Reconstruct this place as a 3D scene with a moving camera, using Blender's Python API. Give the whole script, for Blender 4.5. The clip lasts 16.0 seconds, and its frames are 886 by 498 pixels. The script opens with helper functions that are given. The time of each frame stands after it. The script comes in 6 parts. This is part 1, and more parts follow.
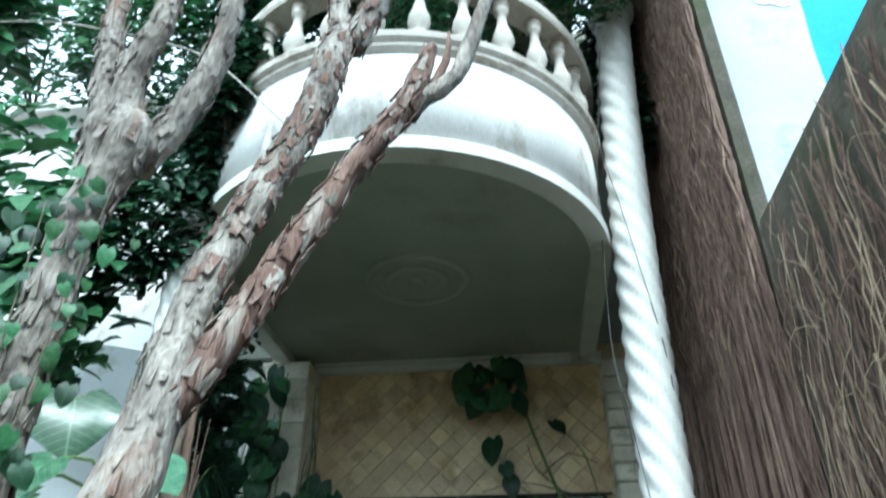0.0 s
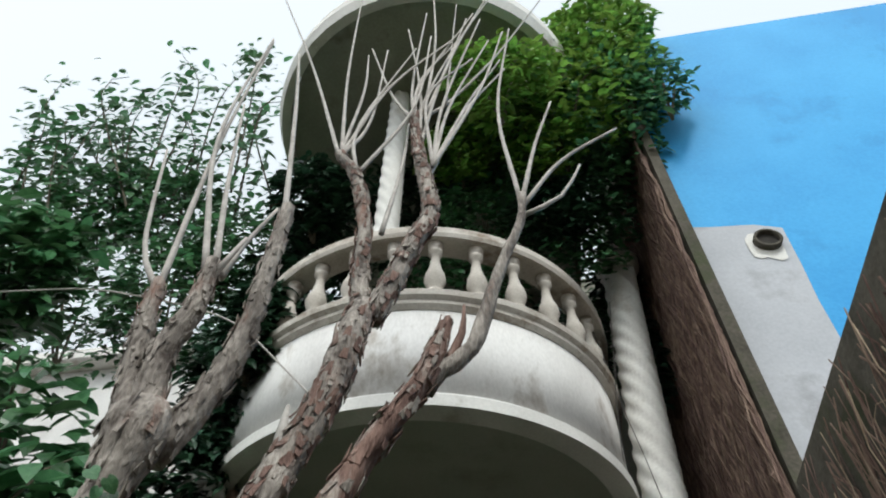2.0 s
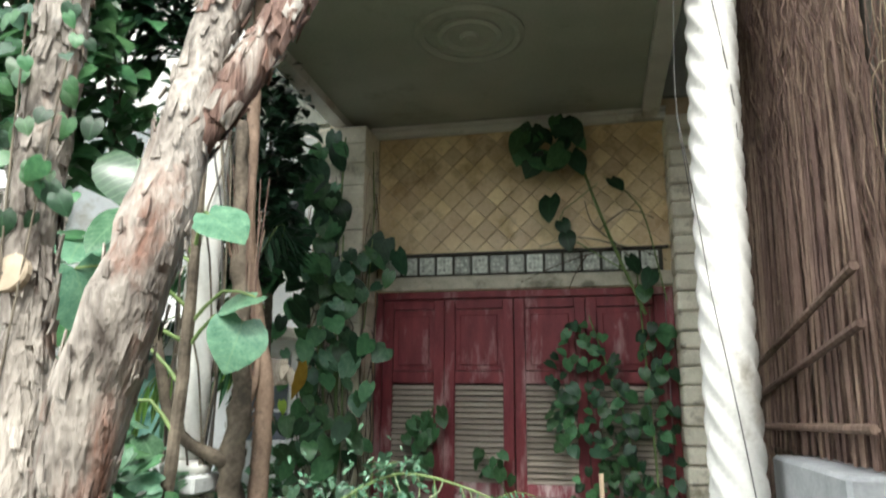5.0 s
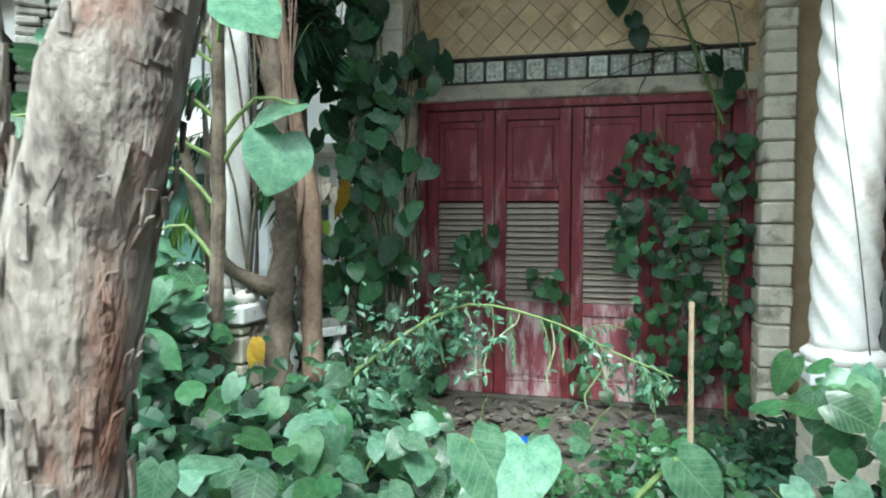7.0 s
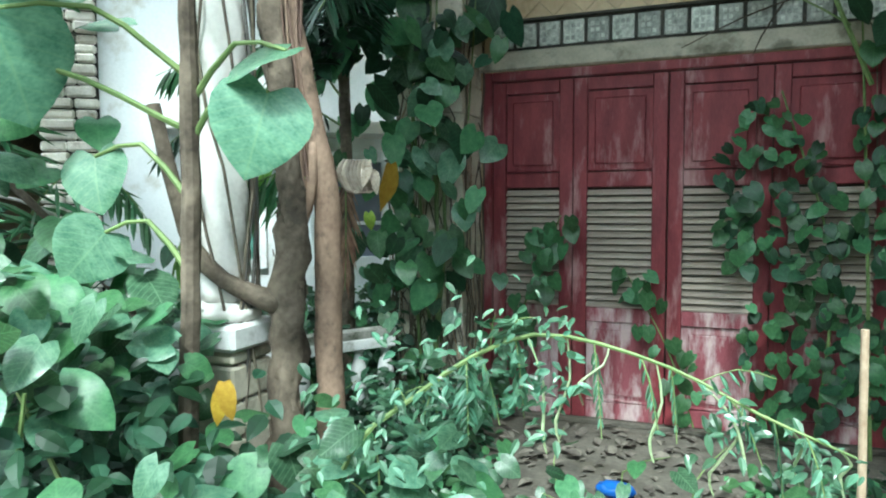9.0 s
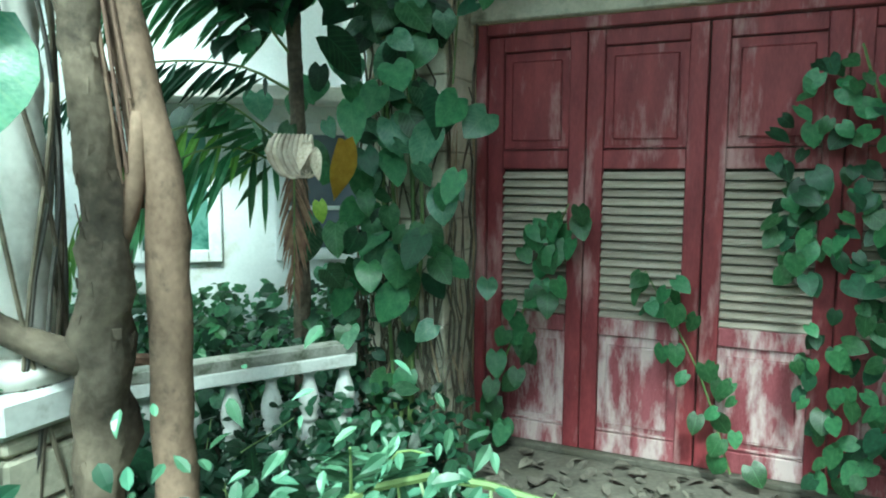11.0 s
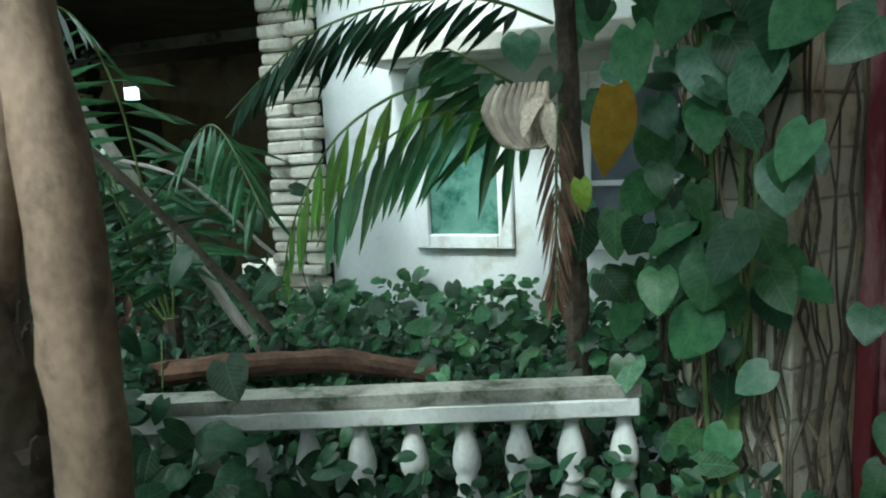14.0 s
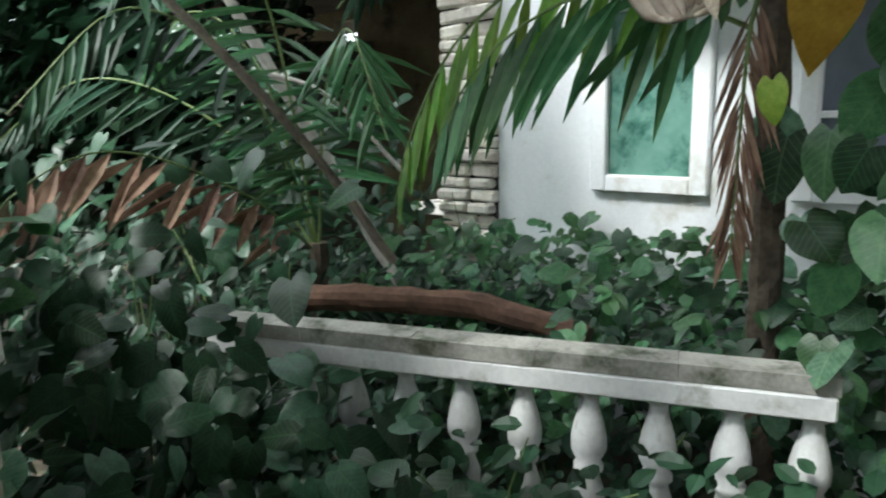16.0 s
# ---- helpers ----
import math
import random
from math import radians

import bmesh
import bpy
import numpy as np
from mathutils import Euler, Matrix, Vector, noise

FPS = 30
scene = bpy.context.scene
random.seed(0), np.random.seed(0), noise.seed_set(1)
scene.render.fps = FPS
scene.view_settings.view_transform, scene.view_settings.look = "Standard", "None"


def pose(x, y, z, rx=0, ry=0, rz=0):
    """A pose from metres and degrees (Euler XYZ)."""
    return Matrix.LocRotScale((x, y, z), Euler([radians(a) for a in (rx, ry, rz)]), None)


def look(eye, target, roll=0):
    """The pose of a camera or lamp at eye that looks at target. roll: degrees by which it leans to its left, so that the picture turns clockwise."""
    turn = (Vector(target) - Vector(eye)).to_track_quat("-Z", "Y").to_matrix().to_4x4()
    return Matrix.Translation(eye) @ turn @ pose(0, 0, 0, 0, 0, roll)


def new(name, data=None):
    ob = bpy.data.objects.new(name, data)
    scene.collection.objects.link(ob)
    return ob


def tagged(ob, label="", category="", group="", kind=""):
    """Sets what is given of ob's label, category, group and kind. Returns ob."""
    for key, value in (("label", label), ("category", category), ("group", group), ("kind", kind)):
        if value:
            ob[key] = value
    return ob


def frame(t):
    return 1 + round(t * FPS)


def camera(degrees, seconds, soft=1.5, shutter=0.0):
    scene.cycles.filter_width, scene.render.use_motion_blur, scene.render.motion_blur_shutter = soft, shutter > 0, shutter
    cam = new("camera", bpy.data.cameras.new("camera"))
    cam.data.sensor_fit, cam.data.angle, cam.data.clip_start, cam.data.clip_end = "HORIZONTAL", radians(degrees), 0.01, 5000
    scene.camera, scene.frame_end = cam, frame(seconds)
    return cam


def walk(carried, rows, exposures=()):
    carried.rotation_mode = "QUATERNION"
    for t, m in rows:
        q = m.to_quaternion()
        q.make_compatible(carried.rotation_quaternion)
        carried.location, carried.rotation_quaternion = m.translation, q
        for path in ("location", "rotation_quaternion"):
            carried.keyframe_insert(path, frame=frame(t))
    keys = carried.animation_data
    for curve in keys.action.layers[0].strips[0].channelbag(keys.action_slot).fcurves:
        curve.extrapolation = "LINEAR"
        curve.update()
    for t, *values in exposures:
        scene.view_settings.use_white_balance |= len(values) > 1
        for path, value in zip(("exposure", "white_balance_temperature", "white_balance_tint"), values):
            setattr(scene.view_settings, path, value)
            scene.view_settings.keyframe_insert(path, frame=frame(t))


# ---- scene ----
cam = camera(66.0, 16.0, soft=2.0, shutter=0.3)
PATH = [
    (0, (0.788, -0.656, 1.317), (0.583, 1.032, 2.37), 0.0),
    (0.5, (0.796, -0.691, 1.384), (0.662, 0.84, 2.664), 0.2),
    (1, (0.795, -0.718, 1.388), (0.66, 0.667, 2.825), 0.4),
    (1.5, (0.795, -0.731, 1.385), (0.627, 0.561, 2.902), 0.4),
    (2, (0.796, -0.735, 1.385), (0.605, 0.501, 2.946), 0.4),
    (2.5, (0.804, -0.723, 1.374), (0.593, 0.492, 2.949), 0.4),
    (3, (0.794, -0.662, 1.361), (0.578, 0.556, 2.933), 0.1),
    (3.5, (0.829, -0.625, 1.317), (0.52, 0.742, 2.744), 0.5),
    (4, (0.837, -0.608, 1.3), (0.501, 1.003, 2.437), 1.6),
    (4.5, (0.824, -0.57, 1.301), (0.44, 1.244, 2.052), 1.4),
    (5, (0.834, -0.562, 1.272), (0.41, 1.343, 1.711), 0.6),
    (5.2, (0.841, -0.556, 1.247), (0.418, 1.367, 1.599), 0.9),
    (7.3, (0.56, -0.074, 1.307), (0.05, 1.857, 1.2), 0.1),
    (7.5, (0.56, -0.006, 1.299), (0.043, 1.924, 1.192), 0.0),
    (8, (0.511, 0.072, 1.29), (-0.15, 1.956, 1.172), -0.5),
    (8.5, (0.508, 0.307, 1.291), (-0.263, 2.147, 1.16), -0.8),
    (9, (0.451, 0.532, 1.305), (-0.27, 2.393, 1.18), -0.2),
    (9.5, (0.473, 0.647, 1.32), (-0.323, 2.476, 1.172), -0.5),
    (9.7, (0.41, 0.773, 1.367), (-0.342, 2.616, 1.173), 0.2),
    (11.8, (0.47, 1.536, 1.386), (-0.529, 3.254, 1.164), 0.5),
    (12, (0.498, 1.586, 1.391), (-0.623, 3.225, 1.155), 0.1),
    (12.5, (0.414, 1.852, 1.397), (-0.907, 3.328, 1.125), -1.0),
    (13, (0.341, 2.026, 1.385), (-1.12, 3.365, 1.114), -0.8),
    (13.5, (0.299, 2.145, 1.4), (-1.222, 3.407, 1.095), -2.0),
    (14, (0.223, 2.324, 1.381), (-1.439, 3.397, 1.088), -2.7),
    (14.5, (0.136, 2.427, 1.292), (-1.551, 3.451, 0.971), -1.9),
    (15, (0.033, 2.606, 1.272), (-1.736, 3.472, 0.923), -2.2),
    (15.5, (-0.044, 2.661, 1.262), (-1.856, 3.413, 0.872), -2.2),
    (16, (0.005, 2.744, 1.214), (-1.904, 3.205, 0.833), -1.3),
]
EXPOSURES = [(0, 0.42, 5200, -9), (0.25, 0.05, 5200, -8), (0.5, -0.22, 5200, -4), (1, -0.45, 5600, 0), (1.5, -0.62, 6100, 3), (3.2, -0.78, 6300, 5), (4, -0.45, 6400, 4), (4.5, 0.2, 6400, 4), (5, 0.85, 6400, 4), (7.5, 0.85, 5700, -7), (8.5, 1.1, 5700, -9), (9.7, 1.2, 5500, -11), (12, 1.4, 5400, -34), (12.5, 1.0, 5400, -31), (13.5, 0.88, 5600, -22), (14, 0.88, 5700, -12), (15, 1.08, 6000, 3), (16, 1.05, 6100, 4)]
walk(cam, [(t, look(eye, target, roll)) for t, eye, target, roll in PATH], EXPOSURES)

# ---- sky and sun: bright overcast ----
world = bpy.data.worlds.new("sky")
scene.world = world
world.use_nodes = True
wn, wl = world.node_tree.nodes, world.node_tree.links
sky = wn.new("ShaderNodeTexSky")
sky.sky_type, sky.sun_disc = "NISHITA", False
sky.sun_elevation, sky.sun_rotation = radians(51), radians(201)
sky.air_density, sky.dust_density = 1.0, 4.0
grey = wn.new("ShaderNodeHueSaturation")
grey.inputs["Saturation"].default_value = 0.25
wl.new(sky.outputs[0], grey.inputs["Color"])
cloud = wn.new("ShaderNodeMixRGB")
cloud.blend_type, cloud.inputs[0].default_value, cloud.inputs[2].default_value = "ADD", 1.0, (9.0, 9.3, 9.7, 1)
wl.new(grey.outputs[0], cloud.inputs[1])
wl.new(cloud.outputs[0], wn["Background"].inputs[0])
wn["Background"].inputs[1].default_value = 0.14
sun = new("sun", bpy.data.lights.new("sun", "SUN"))
sun.data.energy, sun.data.angle, sun.data.color = 3.0, radians(10), (1.0, 0.96, 0.9)
sun.matrix_world = look((0, 0, 17.5), (-5, 13, 0))


# ---- materials ----
def material(name, dark, light, scale=6.0, rough=0.8, bump=0.3, fine=40.0, spots=None, spot_scale=2.0, spot_amount=0.5, stretch=(1, 1, 1), vary=0.0, metallic=0.0, translucent=0.0, bump_distance=0.01, gloss=0.4):
    m = bpy.data.materials.new(name)
    m.use_nodes = True
    nt = m.node_tree
    n, l = nt.nodes, nt.links
    bs = n["Principled BSDF"]
    tc = n.new("ShaderNodeTexCoord")
    mp = n.new("ShaderNodeMapping")
    mp.inputs["Scale"].default_value = stretch
    l.new(tc.outputs["Object"], mp.inputs["Vector"])
    big = n.new("ShaderNodeTexNoise")
    big.inputs["Scale"].default_value, big.inputs["Detail"].default_value = scale, 6
    small = n.new("ShaderNodeTexNoise")
    small.inputs["Scale"].default_value, small.inputs["Detail"].default_value = fine, 4
    for k in (big, small):
        l.new(mp.outputs[0], k.inputs["Vector"])
    mixf = n.new("ShaderNodeMath")
    mixf.operation = "MULTIPLY_ADD"
    mixf.inputs[1].default_value, mixf.inputs[2].default_value = 0.4, 0.0
    l.new(small.outputs["Fac"], mixf.inputs[0])
    add = n.new("ShaderNodeMath")
    add.operation = "MULTIPLY_ADD"
    add.inputs[1].default_value = 0.75
    l.new(big.outputs["Fac"], add.inputs[0])
    l.new(mixf.outputs[0], add.inputs[2])
    ramp = n.new("ShaderNodeValToRGB")
    ramp.color_ramp.elements[0].position, ramp.color_ramp.elements[1].position = 0.38, 0.75
    ramp.color_ramp.elements[0].color, ramp.color_ramp.elements[1].color = (*dark, 1), (*light, 1)
    l.new(add.outputs[0], ramp.inputs[0])
    colour = ramp.outputs[0]
    if spots:
        sp = n.new("ShaderNodeTexNoise")
        sp.inputs["Scale"].default_value, sp.inputs["Detail"].default_value, sp.inputs["Roughness"].default_value = spot_scale, 8, 0.65
        l.new(mp.outputs[0], sp.inputs["Vector"])
        sr = n.new("ShaderNodeValToRGB")
        sr.color_ramp.elements[0].position, sr.color_ramp.elements[1].position = 0.62 - 0.25 * spot_amount, 0.74 - 0.2 * spot_amount
        l.new(sp.outputs["Fac"], sr.inputs[0])
        mx = n.new("ShaderNodeMixRGB")
        mx.inputs[2].default_value = (*spots, 1)
        l.new(sr.outputs[0], mx.inputs[0])
        l.new(colour, mx.inputs[1])
        colour = mx.outputs[0]
    if vary:
        info = n.new("ShaderNodeObjectInfo")
        geo = n.new("ShaderNodeNewGeometry")
        rnd = n.new("ShaderNodeMath")
        rnd.operation = "ADD"
        l.new(info.outputs["Random"], rnd.inputs[0])
        l.new(geo.outputs["Random Per Island"], rnd.inputs[1])
        fr = n.new("ShaderNodeMath")
        fr.operation = "FRACT"
        l.new(rnd.outputs[0], fr.inputs[0])
        mr = n.new("ShaderNodeMapRange")
        mr.inputs["To Min"].default_value, mr.inputs["To Max"].default_value = 1 - vary, 1 + vary
        l.new(fr.outputs[0], mr.inputs["Value"])
        hs = n.new("ShaderNodeHueSaturation")
        l.new(mr.outputs[0], hs.inputs["Value"])
        hr = n.new("ShaderNodeMapRange")
        hr.inputs["To Min"].default_value, hr.inputs["To Max"].default_value = 0.5 - 0.05 * vary, 0.5 + 0.03 * vary
        l.new(fr.outputs[0], hr.inputs["Value"])
        l.new(hr.outputs[0], hs.inputs["Hue"])
        l.new(colour, hs.inputs["Color"])
        colour = hs.outputs[0]
    l.new(colour, bs.inputs["Base Color"])
    bs.inputs["Roughness"].default_value, bs.inputs["Metallic"].default_value = rough, metallic
    bs.inputs["Specular IOR Level"].default_value = gloss
    bp = n.new("ShaderNodeBump")
    bp.inputs["Strength"].default_value, bp.inputs["Distance"].default_value = bump, bump_distance
    l.new(add.outputs[0], bp.inputs["Height"])
    l.new(bp.outputs[0], bs.inputs["Normal"])
    if translucent:
        tr = n.new("ShaderNodeBsdfTranslucent")
        l.new(colour, tr.inputs["Color"])
        ms = n.new("ShaderNodeMixShader")
        ms.inputs[0].default_value = translucent
        l.new(bs.outputs[0], ms.inputs[1])
        l.new(tr.outputs[0], ms.inputs[2])
        l.new(ms.outputs[0], n["Material Output"].inputs["Surface"])
    return m


WHITE = material("weathered white paint", (0.62, 0.6, 0.56), (0.82, 0.8, 0.76), 3, 0.75, 0.15, 60, (0.38, 0.34, 0.28), 2.2, 0.22)
PARAPET = material("stained white plaster", (0.58, 0.56, 0.54), (0.8, 0.78, 0.76), 2.5, 0.85, 0.2, 70, (0.34, 0.29, 0.24), 2.6, 0.22, (1, 1, 0.5))
MOULDING = material("brown stained white moulding", (0.42, 0.37, 0.32), (0.68, 0.64, 0.58), 3, 0.85, 0.25, 70, (0.22, 0.16, 0.11), 3.5, 0.45, (1, 1, 1.4))
BALWHITE = material("old white rail paint", (0.55, 0.56, 0.55), (0.78, 0.79, 0.78), 7, 0.75, 0.3, 60, (0.3, 0.3, 0.26), 6, 0.3)
GREYTOP = material("bare grey mortar", (0.2, 0.2, 0.18), (0.42, 0.41, 0.37), 10, 0.9, 0.6, 90, (0.08, 0.09, 0.06), 7, 0.4)
CEIL = material("dull grey green ceiling paint", (0.35, 0.37, 0.31), (0.45, 0.46, 0.4), 2, 0.8, 0.1, 50, (0.3, 0.3, 0.24), 1.5, 0.2)
RED = material("worn dark red paint", (0.13, 0.017, 0.026), (0.25, 0.043, 0.053), 5, 0.6, 0.3, 50, (0.4, 0.22, 0.22), 3.0, 0.34, (2.5, 2.5, 0.6))
REDWORN = material("bleached peeling red paint", (0.16, 0.028, 0.04), (0.31, 0.09, 0.11), 6, 0.75, 0.4, 60, (0.55, 0.42, 0.42), 4.0, 0.62, (2.5, 2.5, 0.7))
LOUVRE = material("bare weathered louvre wood", (0.3, 0.25, 0.2), (0.46, 0.4, 0.34), 8, 0.8, 0.3, 60, None, stretch=(0.6, 4, 4), vary=0.12)
YELLOW = material("tan glazed wall tile", (0.58, 0.42, 0.22), (0.78, 0.63, 0.4), 5, 0.45, 0.1, 50, (0.36, 0.24, 0.11), 3.0, 0.35, vary=0.16)
GROUT = material("pale tile grout", (0.46, 0.35, 0.2), (0.6, 0.48, 0.31), 8, 0.9, 0.2)
CREAM = material("cream stone", (0.4, 0.37, 0.29), (0.6, 0.56, 0.45), 9, 0.85, 0.6, 60, (0.2, 0.19, 0.14), 5, 0.35, vary=0.1)
BLOCKGLASS = material("patterned grey vent block", (0.26, 0.28, 0.25), (0.66, 0.68, 0.62), 35, 0.5, 0.5, 90, vary=0.4)
BLOCKDARK = material("dark vent frame", (0.03, 0.03, 0.025), (0.08, 0.075, 0.06), 12, 0.8, 0.2)
PLASTER = material("white sunlit house plaster", (0.74, 0.77, 0.79), (0.88, 0.9, 0.92), 2.5, 0.85, 0.15, 60, (0.5, 0.48, 0.42), 2.2, 0.12)
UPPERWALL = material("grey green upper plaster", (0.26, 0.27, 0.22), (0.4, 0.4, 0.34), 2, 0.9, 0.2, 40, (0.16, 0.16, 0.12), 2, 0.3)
BLUE = material("bright blue wall paint", (0.03, 0.3, 0.66), (0.06, 0.4, 0.78), 1.2, 0.7, 0.1, 50, (0.02, 0.24, 0.55), 0.9, 0.3)
BAREGREY = material("bare grey render", (0.42, 0.43, 0.46), (0.54, 0.55, 0.58), 2, 0.9, 0.15, 60, (0.34, 0.34, 0.36), 2, 0.3)
HOLESHADE = material("dark disc for shade in the pipe", (0.015, 0.013, 0.01), (0.04, 0.035, 0.03), 8, 0.9, 0.2)
MOSSWALL = material("dark mossy concrete", (0.045, 0.04, 0.03), (0.13, 0.115, 0.09), 5, 0.95, 0.8, 50, (0.05, 0.06, 0.025), 3, 0.4)
SLAB = material("grey concrete block", (0.28, 0.29, 0.3), (0.45, 0.46, 0.47), 6, 0.9, 0.4, 60)
ROOTS = material("dry brown vine root", (0.09, 0.055, 0.042), (0.25, 0.17, 0.13), 12, 0.9, 0.4, 80, stretch=(3, 3, 0.6), vary=0.35)
ROOTPALE = material("pale dry tendril", (0.28, 0.2, 0.13), (0.48, 0.38, 0.27), 12, 0.85, 0.2, 60, vary=0.3)
STRAND = material("grey brown creeper root", (0.06, 0.05, 0.037), (0.19, 0.16, 0.12), 12, 0.9, 0.3, 60, vary=0.3)
BARK = material("flaking grey brown bark", (0.06, 0.045, 0.037), (0.46, 0.41, 0.36), 11, 0.9, 1.0, 60, (0.2, 0.1, 0.07), 6, 0.25, (1.6, 1.6, 0.5), bump_distance=0.03)
BARKRED = material("stripped reddish dead wood", (0.07, 0.035, 0.028), (0.27, 0.17, 0.135), 10, 0.9, 1.0, 60, (0.45, 0.39, 0.34), 6, 0.35, (3, 3, 0.5), bump_distance=0.02)
TWIG = material("pale grey twig bark", (0.32, 0.29, 0.26), (0.56, 0.52, 0.48), 14, 0.8, 0.4, 60)
SMOOTHBARK = material("smooth tan trunk bark", (0.13, 0.085, 0.06), (0.29, 0.2, 0.145), 9, 0.8, 0.5, 70, (0.09, 0.065, 0.045), 14, 0.35, (1, 1, 0.8))
DARKBARK = material("dark knotted trunk bark", (0.045, 0.034, 0.026), (0.2, 0.16, 0.12), 8, 0.9, 1.0, 50, (0.05, 0.04, 0.03), 6, 0.3)
CUTWOOD = material("fresh cut wood face", (0.26, 0.2, 0.14), (0.42, 0.34, 0.25), 10, 0.8, 0.2)
LOG = material("fallen red brown palm log", (0.06, 0.032, 0.022), (0.2, 0.11, 0.072), 6, 0.85, 0.5, 40)
LEAF = material("mid green leaf", (0.03, 0.1, 0.042), (0.095, 0.225, 0.09), 4, 0.34, 0.12, 30, vary=0.55, translucent=0.35)
LEAFPALE = material("pale green leaf", (0.045, 0.125, 0.075), (0.16, 0.29, 0.18), 4, 0.27, 0.15, 30, vary=0.55, translucent=0.28, gloss=0.45)
# leaf green taken darker, so the colour itself carries shade among the plants
LEAFDARKSHADE = material("deep green leaf with shade in its colour", (0.01, 0.03, 0.016), (0.034, 0.082, 0.042), 4, 0.38, 0.12, 30, vary=0.55, translucent=0.15, gloss=0.28)
# brighter, yellower copy of the leaf green, coloured as if in sun
LEAFSUN = material("yellow green leaf with sunlight in its colour", (0.08, 0.2, 0.03), (0.24, 0.4, 0.08), 4, 0.45, 0.1, 30, vary=0.4, translucent=0.35)
SPLITSTONE = material("pale split stone", (0.6, 0.55, 0.47), (0.86, 0.82, 0.74), 9, 0.85, 0.8, 60, (0.34, 0.29, 0.22), 6, 0.25, vary=0.12)
PILASTER = material("cream pilaster plaster", (0.6, 0.55, 0.44), (0.82, 0.77, 0.64), 9, 0.85, 0.6, 60, (0.26, 0.22, 0.16), 5, 0.3, vary=0.06)
LEAFYELLOW = material("yellow green leaf", (0.16, 0.26, 0.03), (0.32, 0.42, 0.06), 5, 0.45, 0.1, 30, vary=0.3, translucent=0.4)
GOLD = material("withered golden leaf", (0.42, 0.25, 0.025), (0.62, 0.43, 0.06), 6, 0.5, 0.2, 30, vary=0.2, translucent=0.3)
DRYLEAF = material("dry curled leaf", (0.3, 0.24, 0.18), (0.58, 0.52, 0.44), 10, 0.9, 0.4, 40, vary=0.3, translucent=0.2)
STEM = material("green stem", (0.1, 0.16, 0.05), (0.22, 0.3, 0.11), 8, 0.6, 0.2, 40)
PALEPOD = material("pale hanging seed pod", (0.3, 0.4, 0.2), (0.5, 0.58, 0.36), 8, 0.6, 0.2, 40, vary=0.2, translucent=0.25)
SOIL = material("dark leaf strewn soil", (0.04, 0.035, 0.026), (0.12, 0.1, 0.075), 6, 0.95, 0.8, 30, (0.05, 0.07, 0.02), 3, 0.4)
FLOOR = material("dirty porch cement", (0.06, 0.054, 0.045), (0.15, 0.135, 0.112), 5, 0.9, 0.4, 40, (0.09, 0.08, 0.06), 4, 0.4)
# near black timber: the dimness under a roof is in the colour
SHADE = material("timber darkened for shade", (0.035, 0.03, 0.025), (0.08, 0.07, 0.055), 5, 0.9, 0.3)
OCHRE = material("dull yellow plaster", (0.36, 0.3, 0.18), (0.5, 0.43, 0.28), 3, 0.9, 0.2)
METAL = material("dark wire", (0.05, 0.05, 0.05), (0.12, 0.11, 0.1), 9, 0.6, 0.1)
LITTER = material("grey brown leaf litter", (0.06, 0.052, 0.043), (0.17, 0.15, 0.125), 9, 0.9, 0.3, 40, vary=0.4)
BLUEPLASTIC = material("blue plastic scrap", (0.01, 0.06, 0.3), (0.03, 0.15, 0.5), 8, 0.4, 0.2)

# the dark spots imitate plant reflections and silhouettes in the pane
GREENGLASS = material("green tinted glass with plant reflections painted in", (0.09, 0.21, 0.17), (0.17, 0.31, 0.26), 5, 0.1, 0.05, 20, (0.035, 0.11, 0.085), 8, 0.5, gloss=0.6)


def veined(base, name, pale):
    """A leaf material with a pale midrib and side veins, in the leaf's own length."""
    m = base.copy()
    m.name = name
    n, l = m.node_tree.nodes, m.node_tree.links
    slot = n["Principled BSDF"].inputs["Base Color"]
    source = slot.links[0].from_socket
    tc, sep = n.new("ShaderNodeTexCoord"), n.new("ShaderNodeSeparateXYZ")
    l.new(tc.outputs["Object"], sep.inputs[0])

    def sums(kind, a, b=None, c=None):
        q = n.new("ShaderNodeMath")
        q.operation = kind
        for i, v in enumerate((a, b, c)):
            if v is None:
                continue
            if isinstance(v, (int, float)):
                q.inputs[i].default_value = v
            else:
                l.new(v, q.inputs[i])
        return q.outputs[0]

    def fade(v, top, width):
        r = n.new("ShaderNodeMapRange")
        r.inputs["From Max"].default_value, r.inputs["To Min"].default_value, r.inputs["To Max"].default_value = width, top, 0.0
        l.new(v, r.inputs["Value"])
        return r.outputs[0]

    across = sums("ABSOLUTE", sep.outputs["X"])
    along = sums("PINGPONG", sums("MULTIPLY_ADD", across, -0.8, sep.outputs["Y"]), 0.065)
    vein = sums("MAXIMUM", fade(along, 0.4, 0.016), fade(across, 0.6, 0.018))
    mx = n.new("ShaderNodeMixRGB")
    mx.inputs[2].default_value = (*pale, 1)
    l.new(vein, mx.inputs[0])
    l.new(source, mx.inputs[1])
    l.new(mx.outputs[0], slot)
    return m


